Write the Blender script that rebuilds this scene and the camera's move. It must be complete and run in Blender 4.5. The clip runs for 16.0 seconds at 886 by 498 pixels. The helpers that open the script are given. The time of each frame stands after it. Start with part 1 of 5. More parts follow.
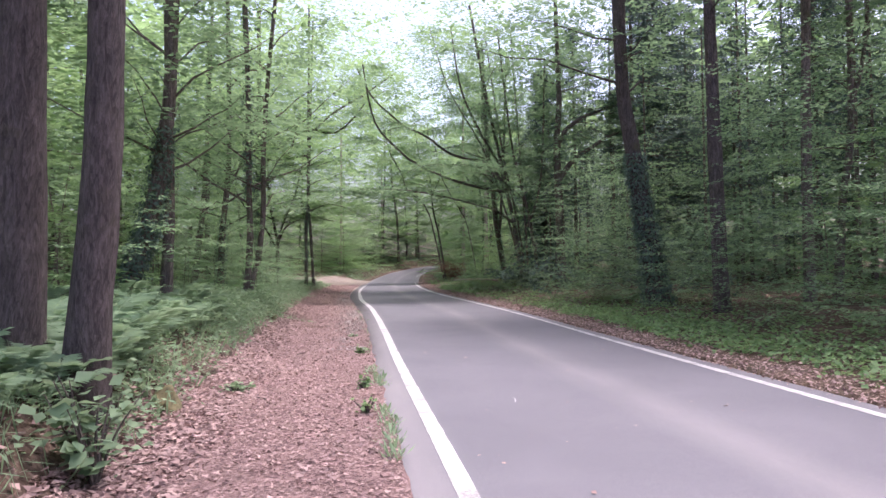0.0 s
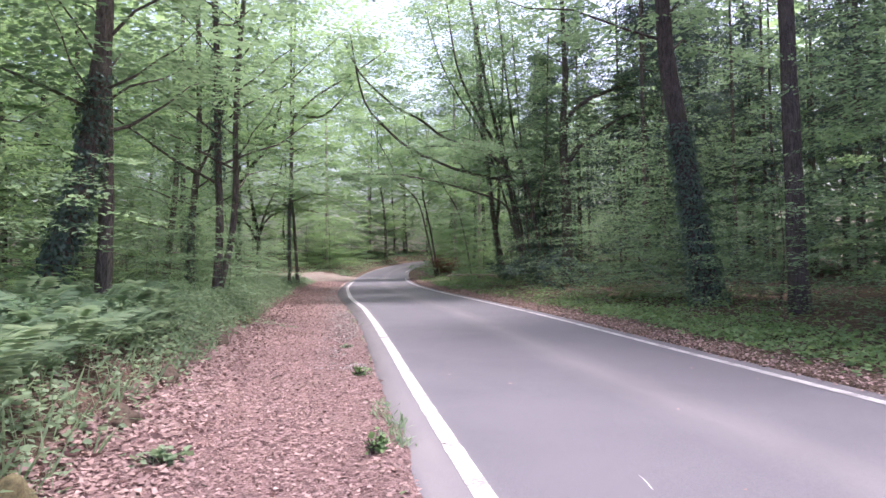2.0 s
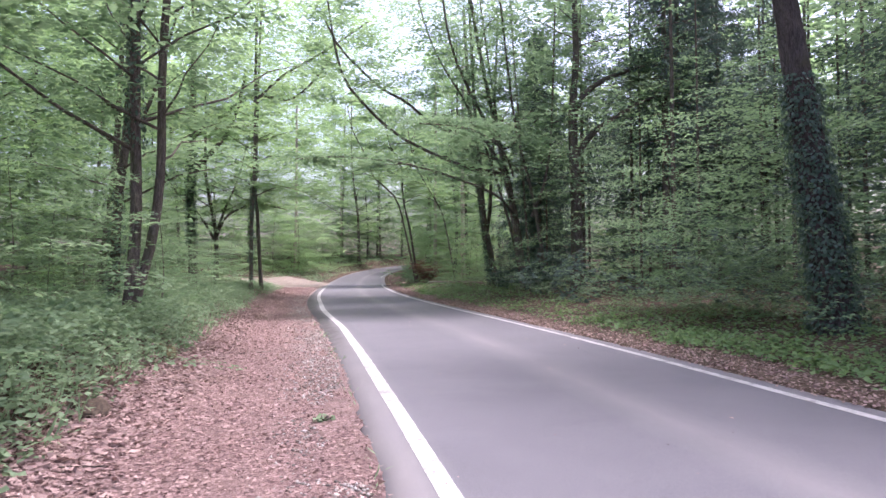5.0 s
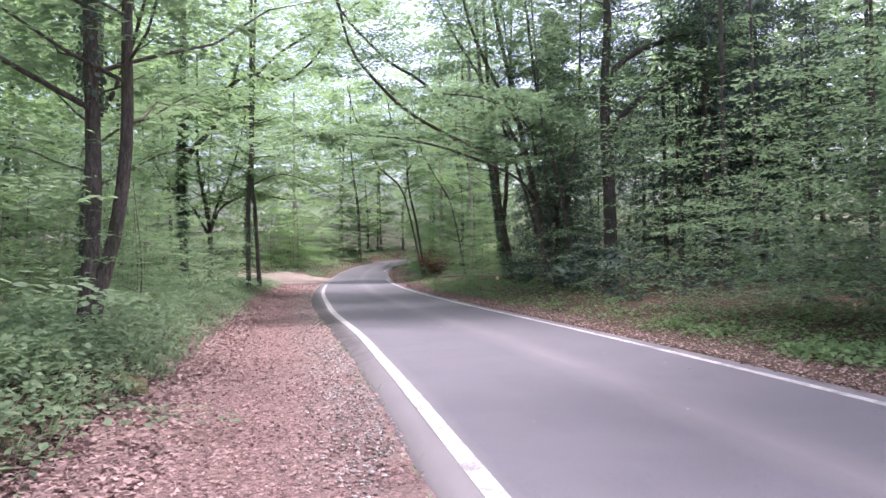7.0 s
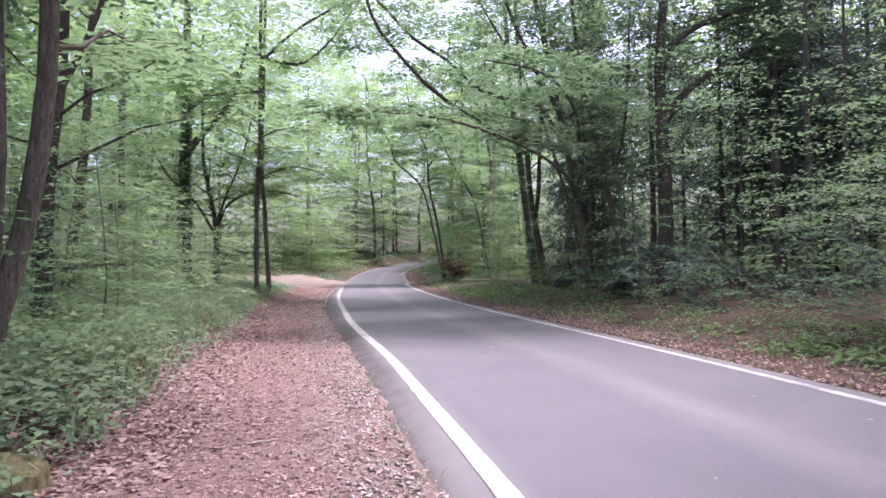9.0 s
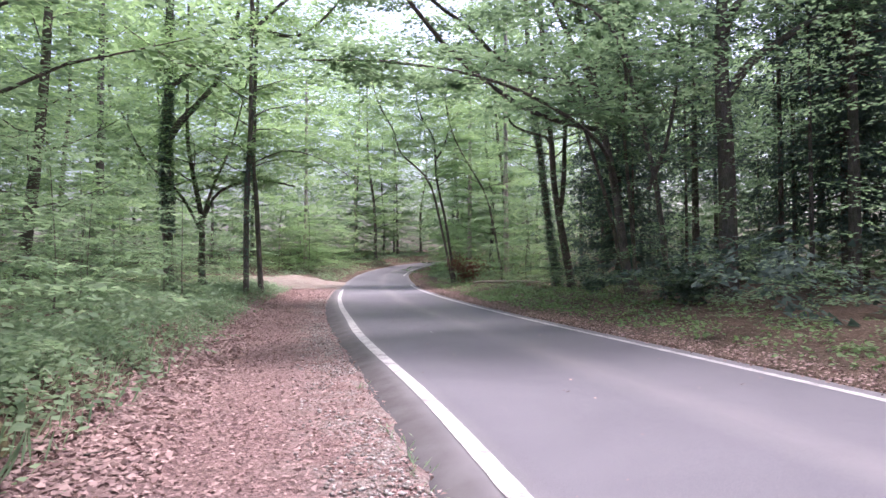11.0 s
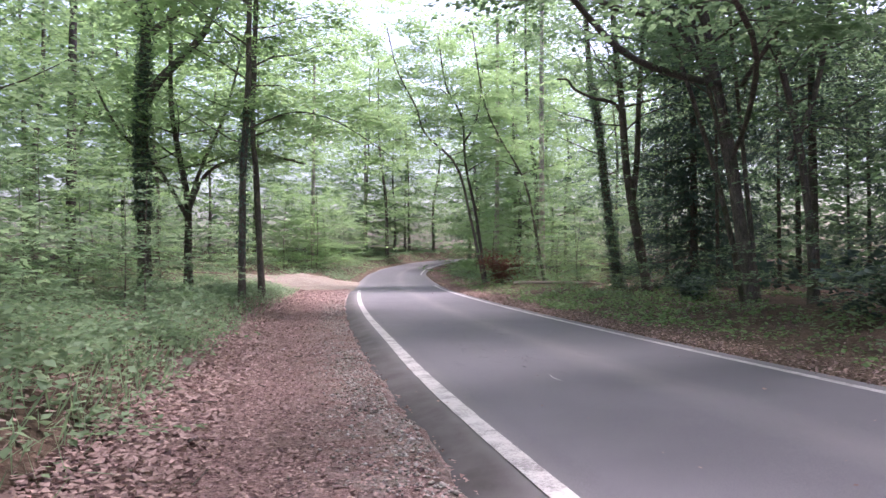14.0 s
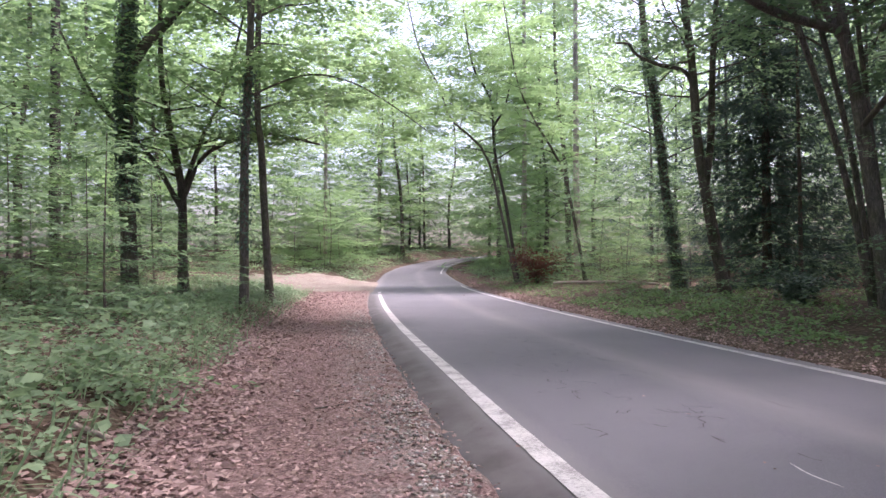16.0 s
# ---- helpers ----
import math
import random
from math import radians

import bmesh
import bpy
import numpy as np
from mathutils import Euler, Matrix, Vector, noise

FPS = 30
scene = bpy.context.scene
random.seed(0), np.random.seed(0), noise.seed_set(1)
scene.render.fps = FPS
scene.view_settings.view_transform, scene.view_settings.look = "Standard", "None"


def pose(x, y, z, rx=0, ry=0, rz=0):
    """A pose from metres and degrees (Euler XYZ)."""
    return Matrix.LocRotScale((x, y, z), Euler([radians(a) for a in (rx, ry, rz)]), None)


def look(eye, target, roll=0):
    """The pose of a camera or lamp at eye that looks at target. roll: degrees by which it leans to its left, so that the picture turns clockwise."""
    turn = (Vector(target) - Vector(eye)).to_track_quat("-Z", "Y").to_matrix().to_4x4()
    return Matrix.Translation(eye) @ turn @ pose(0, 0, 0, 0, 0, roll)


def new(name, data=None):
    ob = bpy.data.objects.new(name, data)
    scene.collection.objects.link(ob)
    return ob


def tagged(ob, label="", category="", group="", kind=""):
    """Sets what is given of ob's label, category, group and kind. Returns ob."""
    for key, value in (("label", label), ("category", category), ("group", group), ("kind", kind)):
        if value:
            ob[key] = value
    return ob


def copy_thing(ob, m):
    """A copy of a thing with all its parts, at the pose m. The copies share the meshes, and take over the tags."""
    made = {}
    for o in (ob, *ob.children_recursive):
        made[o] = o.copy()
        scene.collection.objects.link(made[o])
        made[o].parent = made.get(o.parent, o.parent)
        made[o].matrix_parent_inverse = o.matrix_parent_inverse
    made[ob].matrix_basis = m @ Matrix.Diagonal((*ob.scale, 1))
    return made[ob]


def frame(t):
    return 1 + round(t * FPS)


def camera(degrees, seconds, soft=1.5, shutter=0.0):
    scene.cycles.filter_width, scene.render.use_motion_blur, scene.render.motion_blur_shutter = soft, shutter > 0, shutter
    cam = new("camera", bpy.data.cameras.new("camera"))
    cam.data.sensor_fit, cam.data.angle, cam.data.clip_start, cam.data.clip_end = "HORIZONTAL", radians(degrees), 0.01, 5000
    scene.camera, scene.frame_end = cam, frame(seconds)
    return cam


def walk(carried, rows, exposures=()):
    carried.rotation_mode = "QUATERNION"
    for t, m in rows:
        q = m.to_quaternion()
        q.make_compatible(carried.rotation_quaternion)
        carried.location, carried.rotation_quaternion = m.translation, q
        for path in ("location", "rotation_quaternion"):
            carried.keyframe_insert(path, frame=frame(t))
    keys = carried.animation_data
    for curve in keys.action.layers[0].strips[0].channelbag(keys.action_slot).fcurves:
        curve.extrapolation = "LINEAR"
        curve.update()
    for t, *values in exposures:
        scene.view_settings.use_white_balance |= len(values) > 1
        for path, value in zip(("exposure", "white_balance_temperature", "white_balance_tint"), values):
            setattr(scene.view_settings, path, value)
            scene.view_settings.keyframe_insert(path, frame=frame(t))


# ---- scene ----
cam = camera(66.0, 16.0, 1.5)
EXPOSURES = [(0, 1.44, 6230, 27.0), (3, 1.66, 6130, 28.0), (9, 1.8, 6060, 30.5), (13, 1.83, 6100, 31.5), (16, 1.86, 6180, 32.0)]
PATH = [
    (0, (1.144, -3.334, 1.511), (1.36, -1.346, 1.565), -0.8),
    (0.5, (1.061, -2.444, 1.517), (1.288, -0.458, 1.56), -0.6),
    (1, (0.994, -1.661, 1.546), (1.247, 0.322, 1.582), -0.7),
    (1.5, (0.982, -0.747, 1.436), (1.273, 1.232, 1.479), -1.0),
    (2, (0.922, 0.051, 1.441), (1.181, 2.034, 1.482), -1.0),
    (2.5, (0.897, 0.892, 1.423), (1.158, 2.875, 1.461), -1.0),
    (3.5, (0.823, 2.737, 1.437), (1.13, 4.713, 1.487), -0.9),
    (4, (0.798, 3.611, 1.454), (1.119, 5.584, 1.509), -0.7),
    (6.3, (0.562, 7.566, 1.47), (0.937, 9.53, 1.518), -0.7),
    (6.5, (0.492, 7.848, 1.515), (0.865, 9.812, 1.554), -0.9),
    (7, (0.421, 8.596, 1.509), (0.774, 10.564, 1.543), -1.0),
    (7.5, (0.356, 9.494, 1.53), (0.67, 11.469, 1.564), -0.8),
    (8, (0.324, 10.342, 1.493), (0.636, 12.317, 1.527), -0.8),
    (8.5, (0.298, 11.156, 1.504), (0.615, 13.131, 1.541), -0.5),
    (9, (0.335, 11.944, 1.49), (0.65, 13.919, 1.534), -0.7),
    (9.2, (0.329, 12.268, 1.529), (0.642, 14.243, 1.557), -0.7),
    (11.3, (0.172, 16.382, 1.392), (0.494, 18.355, 1.442), -0.4),
    (11.5, (0.145, 16.795, 1.436), (0.467, 18.768, 1.478), -0.5),
    (12, (0.07, 17.85, 1.448), (0.39, 19.824, 1.492), -0.7),
    (12.5, (0.064, 18.796, 1.447), (0.374, 20.771, 1.486), -0.5),
    (13, (-0.08, 19.915, 1.392), (0.235, 21.889, 1.437), -0.4),
    (13.5, (-0.176, 20.812, 1.393), (0.135, 22.787, 1.438), -0.3),
    (14, (-0.323, 21.995, 1.374), (-0.012, 23.971, 1.418), -0.2),
    (14.5, (-0.447, 23.021, 1.35), (-0.123, 24.994, 1.393), -0.3),
    (15, (-0.551, 23.994, 1.348), (-0.215, 25.965, 1.397), -0.3),
    (15.5, (-0.642, 24.948, 1.332), (-0.329, 26.922, 1.377), -0.4),
    (16, (-0.641, 25.904, 1.368), (-0.359, 27.884, 1.407), -0.5),
]
walk(cam, [(t, look(eye, target, roll)) for t, eye, target, roll in PATH], EXPOSURES)

# ---- light ----
SUN_ELEV, SUN_TURN = 72.0, 60.0          # degrees; the turn runs from +y towards +x
world = bpy.data.worlds.new("sky")
scene.world = world
world.use_nodes = True
wn = world.node_tree
wn.nodes.clear()
sky = wn.nodes.new("ShaderNodeTexSky")
sky.sky_type, sky.sun_disc = "NISHITA", False
sky.sun_elevation, sky.sun_rotation = radians(SUN_ELEV), radians(SUN_TURN)
sky.air_density, sky.dust_density, sky.ozone_density = 1.0, 6.0, 1.2
wbg = wn.nodes.new("ShaderNodeBackground")
wbg.inputs["Strength"].default_value = 0.15
wout = wn.nodes.new("ShaderNodeOutputWorld")
wn.links.new(sky.outputs[0], wbg.inputs[0])
wn.links.new(wbg.outputs[0], wout.inputs[0])

sun = new("sun", bpy.data.lights.new("sun", "SUN"))
sun.data.energy, sun.data.angle, sun.data.color = 1.8, radians(20), (1.0, 0.98, 0.95)
sun.matrix_world = look((0, 0, 0), (-math.sin(radians(SUN_TURN)) * math.cos(radians(SUN_ELEV)),
                                    -math.cos(radians(SUN_TURN)) * math.cos(radians(SUN_ELEV)),
                                    -math.sin(radians(SUN_ELEV))))


# ---- materials ----
def shader(name):
    m = bpy.data.materials.new(name)
    m.use_nodes = True
    t = m.node_tree
    t.nodes.clear()
    return m, t


def node(t, kind, **values):
    n = t.nodes.new("ShaderNode" + kind)
    for k, v in values.items():
        n.inputs[k.replace("_", " ")].default_value = v
    return n


def ramp(t, src, stops):
    r = t.nodes.new("ShaderNodeValToRGB")
    e = r.color_ramp.elements
    while len(e) < len(stops):
        e.new(0.5)
    for el, (p, c) in zip(e, stops):
        el.position, el.color = p, (*c, 1)
    t.links.new(src, r.inputs[0])
    return r.outputs[0]


def blend(t, fac, a, b, how="MIX"):
    m = t.nodes.new("ShaderNodeMix")
    m.data_type, m.blend_type = "RGBA", how
    for sock, v in ((m.inputs[0], fac), (m.inputs[6], a), (m.inputs[7], b)):
        if isinstance(v, (int, float)):
            sock.default_value = v
        elif isinstance(v, tuple):
            sock.default_value = (*v, 1)
        else:
            t.links.new(v, sock)
    return m.outputs[2]


def where(t, stretch=(1, 1, 1)):
    c = t.nodes.new("ShaderNodeTexCoord")
    mp = t.nodes.new("ShaderNodeMapping")
    mp.inputs["Scale"].default_value = stretch
    t.links.new(c.outputs["Object"], mp.inputs[0])
    return mp.outputs[0]


def grain(t, vec, scale, detail=6.0, rough=0.6, warp=0.0):
    n = node(t, "TexNoise", Scale=scale, Detail=detail, Roughness=rough, Distortion=warp)
    t.links.new(vec, n.inputs["Vector"])
    return n.outputs["Fac"]


def finish(t, colour, rough=0.9, bump=None, height=0.3, dist=0.01, spec=0.3):
    p = node(t, "BsdfPrincipled", Roughness=rough)
    p.inputs["Specular IOR Level"].default_value = spec
    if isinstance(colour, tuple):
        p.inputs["Base Color"].default_value = (*colour, 1)
    else:
        t.links.new(colour, p.inputs["Base Color"])
    if bump is not None:
        b = node(t, "Bump", Strength=height, Distance=dist)
        t.links.new(bump, b.inputs["Height"])
        t.links.new(b.outputs[0], p.inputs["Normal"])
    o = t.nodes.new("ShaderNodeOutputMaterial")
    t.links.new(p.outputs[0], o.inputs[0])
    return p


def leaf_material(name, dark, light, thin, share=0.45, rough=0.5):
    """Leaf blades: colour from leaf to leaf and from plant to plant; light passes through them."""
    m, t = shader(name)
    geo = t.nodes.new("ShaderNodeNewGeometry")
    info = t.nodes.new("ShaderNodeObjectInfo")
    c = ramp(t, geo.outputs["Random Per Island"], [(0.0, dark), (1.0, light)])
    c = blend(t, 0.5, c, ramp(t, info.outputs["Random"], [(0.0, (0.75, 0.78, 0.7)), (1.0, (1.25, 1.2, 1.0))]), "MULTIPLY")
    c = blend(t, ramp(t, grain(t, where(t), 1.3, 3), [(0.3, (0.0, 0.0, 0.0)), (0.7, (0.4, 0.4, 0.4))]), c, light)
    p = node(t, "BsdfPrincipled", Roughness=rough)
    p.inputs["Specular IOR Level"].default_value = 0.22
    t.links.new(c, p.inputs["Base Color"])
    tr = t.nodes.new("ShaderNodeBsdfTranslucent")
    t.links.new(blend(t, 0.7, c, thin), tr.inputs[0])
    mx = node(t, "MixShader", Fac=share)
    t.links.new(p.outputs[0], mx.inputs[1])
    t.links.new(tr.outputs[0], mx.inputs[2])
    o = t.nodes.new("ShaderNodeOutputMaterial")
    t.links.new(mx.outputs[0], o.inputs[0])
    return m


def bark_material(name, dark, light, moss, amount):
    m, t = shader(name)
    v = where(t, (1, 1, 0.2))
    ridges = grain(t, v, 26, 9, 0.7, 0.8)
    c = ramp(t, ridges, [(0.32, dark), (0.68, light)])
    plates = node(t, "TexVoronoi", Scale=34.0)
    plates.feature = "DISTANCE_TO_EDGE"
    tall = where(t, (1, 1, 0.24))
    t.links.new(blend(t, 0.2, tall, blend(t, 1.0, tall, ridges, "ADD")), plates.inputs["Vector"])
    c = blend(t, 0.6, c, ramp(t, plates.outputs["Distance"], [(0.0, (0.35, 0.33, 0.32)), (0.16, (1.08, 1.06, 1.05))]), "MULTIPLY")
    c = blend(t, 0.7, c, ramp(t, grain(t, where(t, (1, 1, 0.5)), 5.0, 5), [(0.3, (0.62, 0.62, 0.64)), (0.7, (1.25, 1.22, 1.2))]), "MULTIPLY")
    patches = grain(t, where(t), 1.6, 4)
    c = blend(t, ramp(t, patches, [(0.62 - 0.25 * amount, (0, 0, 0)), (0.75, (0.75, 0.75, 0.75))]), c, moss)
    finish(t, c, 0.92, ridges, 0.9, 0.03, 0.15)
    return m


def litter_material(name, a, b, c3, soil, soil_at):
    """Leaf litter: fragments at three sizes over bare soil."""
    m, t = shader(name)
    v = where(t)
    vor = node(t, "TexVoronoi", Scale=26.0)
    t.links.new(v, vor.inputs["Vector"])
    sep = t.nodes.new("ShaderNodeSeparateColor")
    t.links.new(vor.outputs["Color"], sep.inputs[0])
    c = ramp(t, sep.outputs[0], [(0.0, a), (0.5, b), (1.0, c3)])
    fine = grain(t, v, 60, 6, 0.7)
    c = blend(t, 0.6, c, ramp(t, fine, [(0.3, (0.45, 0.4, 0.38)), (0.7, (1.35, 1.35, 1.35))]), "MULTIPLY")
    c = blend(t, ramp(t, grain(t, v, 1.1, 5), [(soil_at, (0, 0, 0)), (soil_at + 0.18, (0.8, 0.8, 0.8))]), c, soil)
    finish(t, c, 0.95, fine, 0.8, 0.02, 0.1)
    return m


def path_material():
    """Trodden leaf fragments; along the road's side grey gravel shows through."""
    m, t = shader("path_litter")
    v = where(t)
    bits = []
    for scale, lo, hi in ((30.0, (0.09, 0.052, 0.05), (0.38, 0.262, 0.252)), (75.0, (0.08, 0.047, 0.045), (0.355, 0.247, 0.237))):
        vor = node(t, "TexVoronoi", Scale=scale)
        t.links.new(blend(t, 0.06, v, blend(t, 1.0, v, (1.0, 1.0, 1.0))), vor.inputs["Vector"])
        sep = t.nodes.new("ShaderNodeSeparateColor")
        t.links.new(vor.outputs["Color"], sep.inputs[0])
        bits.append(ramp(t, sep.outputs[0], [(0.0, lo), (1.0, hi)]))
    c = blend(t, ramp(t, grain(t, v, 6.0, 4), [(0.35, (0, 0, 0)), (0.65, (1, 1, 1))]), bits[0], bits[1])
    fine = grain(t, v, 90, 5, 0.75)
    c = blend(t, 0.7, c, ramp(t, fine, [(0.3, (0.4, 0.36, 0.35)), (0.65, (1.3, 1.3, 1.3))]), "MULTIPLY")
    c = blend(t, ramp(t, grain(t, v, 0.9, 5), [(0.5, (0, 0, 0)), (0.7, (0.55, 0.55, 0.55))]), c, (0.24, 0.17, 0.155))
    at = t.nodes.new("ShaderNodeAttribute")
    at.attribute_name = "gravel"
    peb = node(t, "TexVoronoi", Scale=48.0)
    t.links.new(v, peb.inputs["Vector"])
    sep = t.nodes.new("ShaderNodeSeparateColor")
    t.links.new(peb.outputs["Color"], sep.inputs[0])
    stones = ramp(t, sep.outputs[1], [(0.0, (0.14, 0.12, 0.11)), (1.0, (0.42, 0.38, 0.35))])
    share = blend(t, 1.0, at.outputs["Color"], ramp(t, grain(t, v, 2.4, 5), [(0.42, (0, 0, 0)), (0.58, (0.7, 0.7, 0.7))]), "MULTIPLY")
    c = blend(t, share, c, stones)
    finish(t, c, 0.95, fine, 0.9, 0.025, 0.1)
    return m


LEAF = leaf_material("beech_leaf", (0.042, 0.08, 0.05), (0.14, 0.212, 0.132), (0.33, 0.49, 0.25), 0.45, 0.6)
LEAF_FAR = leaf_material("canopy_leaf", (0.046, 0.09, 0.048), (0.155, 0.24, 0.13), (0.42, 0.62, 0.27), 0.54, 0.6)
LEAF_DARK = leaf_material("ivy_leaf", (0.042, 0.076, 0.062), (0.14, 0.19, 0.16), (0.15, 0.24, 0.14), 0.25, 0.4)
NEEDLE = leaf_material("spruce_needle", (0.042, 0.068, 0.066), (0.098, 0.14, 0.128), (0.12, 0.18, 0.12), 0.3, 0.75)
FERN = leaf_material("fern_blade", (0.11, 0.185, 0.12), (0.205, 0.29, 0.19), (0.38, 0.52, 0.3), 0.4, 0.6)
HERB = leaf_material("herb_leaf", (0.07, 0.125, 0.075), (0.215, 0.305, 0.195), (0.36, 0.48, 0.27), 0.35, 0.6)
VERGE = leaf_material("verge_leaf", (0.075, 0.145, 0.065), (0.18, 0.28, 0.13), (0.34, 0.5, 0.2), 0.35, 0.6)
DRY = leaf_material("dry_leaf", (0.11, 0.062, 0.06), (0.43, 0.31, 0.3), (0.38, 0.25, 0.22), 0.1, 0.8)
RUST = leaf_material("rusty_leaf", (0.12, 0.05, 0.04), (0.22, 0.10, 0.08), (0.3, 0.12, 0.08), 0.2, 0.8)
BARK = bark_material("oak_bark", (0.075, 0.063, 0.056), (0.25, 0.212, 0.19), (0.06, 0.075, 0.035), 0.5)
BARK_RED = bark_material("pine_bark", (0.05, 0.041, 0.041), (0.165, 0.14, 0.137), (0.09, 0.08, 0.05), 0.2)
BARK_PALE = bark_material("pale_bark", (0.2, 0.17, 0.15), (0.5, 0.44, 0.39), (0.13, 0.14, 0.08), 0.3)
BARK_DARK = bark_material("shaded_bark", (0.075, 0.062, 0.054), (0.21, 0.175, 0.155), (0.04, 0.055, 0.028), 0.6)
PATH_MAT = path_material()
FLOOR_MAT = litter_material("forest_litter", (0.07, 0.048, 0.036), (0.12, 0.085, 0.066), (0.19, 0.14, 0.11), (0.06, 0.05, 0.035), 0.5)
SAND_MAT = litter_material("sandy_gravel", (0.23, 0.19, 0.165), (0.29, 0.245, 0.215), (0.35, 0.305, 0.27), (0.2, 0.14, 0.11), 0.5)


def asphalt_material():
    m, t = shader("worn_asphalt")
    v = where(t)
    fine = grain(t, v, 120, 4, 0.7)
    c = ramp(t, fine, [(0.3, (0.082, 0.079, 0.09)), (0.7, (0.154, 0.149, 0.167))])
    c = blend(t, 0.6, c, ramp(t, grain(t, v, 0.5, 6, 0.6, 0.5), [(0.3, (0.8, 0.8, 0.82)), (0.7, (1.18, 1.16, 1.16))]), "MULTIPLY")
    at = t.nodes.new("ShaderNodeAttribute")
    at.attribute_name = "across"
    # the wheel tracks are darker, the middle and the edge outside the line are dusty
    band = ramp(t, at.outputs["Fac"], [(0.0, (0.0, 0.0, 0.0)), (0.03, (0.55, 0.5, 0.46)), (0.085, (0.5, 0.45, 0.42)), (0.14, (0.0, 0.0, 0.0)), (0.48, (0.0, 0.0, 0.0)),
                                       (0.57, (0.42, 0.38, 0.38)), (0.66, (0.05, 0.05, 0.05)), (0.93, (0.0, 0.0, 0.0)), (1.0, (0.5, 0.45, 0.42))])
    patchy = blend(t, 1.0, band, ramp(t, grain(t, where(t, (1, 0.25, 1)), 1.2, 6), [(0.3, (0.45, 0.45, 0.45)), (0.7, (1.2, 1.2, 1.2))]), "MULTIPLY")
    c = blend(t, patchy, c, (0.25, 0.232, 0.232))
    gut = t.nodes.new("ShaderNodeAttribute")       # damp dirt washed against the path
    gut.attribute_name = "gutter"
    soft = ramp(t, grain(t, v, 2.2, 6), [(0.25, (0.5, 0.5, 0.5)), (0.65, (1, 1, 1))])
    c = blend(t, blend(t, 1.0, gut.outputs["Color"], soft, "MULTIPLY"), c, (0.05, 0.043, 0.044))
    finish(t, c, 0.78, fine, 0.5, 0.004, 0.35)
    return m


def paint_material():
    m, t = shader("road_paint")
    v = where(t)
    wear = blend(t, 0.5, grain(t, v, 45, 5, 0.75), grain(t, v, 3.0, 4))
    c = ramp(t, wear, [(0.4, (0.2, 0.19, 0.19)), (0.52, (0.44, 0.42, 0.42)), (0.74, (0.6, 0.58, 0.58))])
    finish(t, c, 0.7, wear, 0.3, 0.003, 0.3)
    return m


def plain_material(name, a, b, scale, rough=0.9):
    m, t = shader(name)
    g = grain(t, where(t), scale, 6, 0.65)
    finish(t, ramp(t, g, [(0.3, a), (0.7, b)]), rough, g, 0.5, 0.01)
    return m


ASPHALT = asphalt_material()
PAINT = paint_material()
CRACK = plain_material("crack_tar", (0.02, 0.02, 0.02), (0.05, 0.05, 0.05), 40)
WOOD = plain_material("dead_wood", (0.16, 0.12, 0.10), (0.42, 0.36, 0.31), 30)
SOIL = plain_material("bare_soil", (0.035, 0.026, 0.02), (0.13, 0.095, 0.07), 30)


# ---- mesh tools ----
def mesh_from(name, verts, faces, material, smooth=False):
    """A mesh from arrays: verts (n, 3), faces (m, 3 or 4)."""
    verts, faces = np.asarray(verts, np.float32), np.asarray(faces, np.int32)
    me = bpy.data.meshes.new(name)
    k = faces.shape[1]
    me.vertices.add(len(verts))
    me.vertices.foreach_set("co", verts.ravel())
    me.loops.add(faces.size)
    me.loops.foreach_set("vertex_index", faces.ravel())
    me.polygons.add(len(faces))
    me.polygons.foreach_set("loop_start", np.arange(len(faces), dtype=np.int32) * k)
    if smooth:
        me.polygons.foreach_set("use_smooth", np.ones(len(faces), bool))
    me.update(calc_edges=True)
    me.validate()
    me.materials.append(material)
    return me


def part(name, me, parent, label=""):
    ob = new(name, me)
    ob.parent = parent
    if label:
        ob["label"] = label
    return ob


def thing(name, label, category, group="", place=(0, 0, 0)):
    ob = new(name)
    ob.location = place
    ob.empty_display_size = 0.2
    return tagged(ob, label, category, group)


def unit(a):
    return a / np.maximum(np.linalg.norm(a, axis=-1, keepdims=True), 1e-9)


def curve_points(ctrl, n):
    """n points on a smooth curve through the control points."""
    ctrl = np.asarray(ctrl, float)
    p = np.vstack([2 * ctrl[0] - ctrl[1], ctrl, 2 * ctrl[-1] - ctrl[-2]])
    out = []
    for s in np.linspace(0, len(ctrl) - 1 - 1e-6, n):
        i, f = int(s), s - int(s)
        a, b, c, d = p[i:i + 4]
        out.append(0.5 * (2 * b + (c - a) * f + (2 * a - 5 * b + 4 * c - d) * f * f + (3 * b - a - 3 * c + d) * f ** 3))
    return np.array(out)


def tube(pts, radii, sides=8, rough=0.0, rng=None):
    """Verts and quads of a tapered round tube along pts."""
    n = len(pts)
    d = unit(np.gradient(pts, axis=0))
    side = unit(np.cross(d, np.where(np.abs(d[:, 2:3]) > 0.9, [[1, 0, 0]], [[0, 0, 1]])))
    up = np.cross(side, d)
    a = np.linspace(0, 2 * np.pi, sides, endpoint=False)
    r = np.repeat(np.asarray(radii, float)[:, None], sides, 1)
    if rng is not None and rough:
        r = r * (1 + rough * rng.standard_normal(r.shape))
    v = pts[:, None] + r[..., None] * (np.cos(a)[None, :, None] * side[:, None] + np.sin(a)[None, :, None] * up[:, None])
    i = np.arange(n - 1)[:, None] * sides
    j = np.arange(sides)[None, :]
    k = (j + 1) % sides
    f = np.stack([i + j, i + k, i + sides + k, i + sides + j], -1).reshape(-1, 4)
    return v.reshape(-1, 3), f


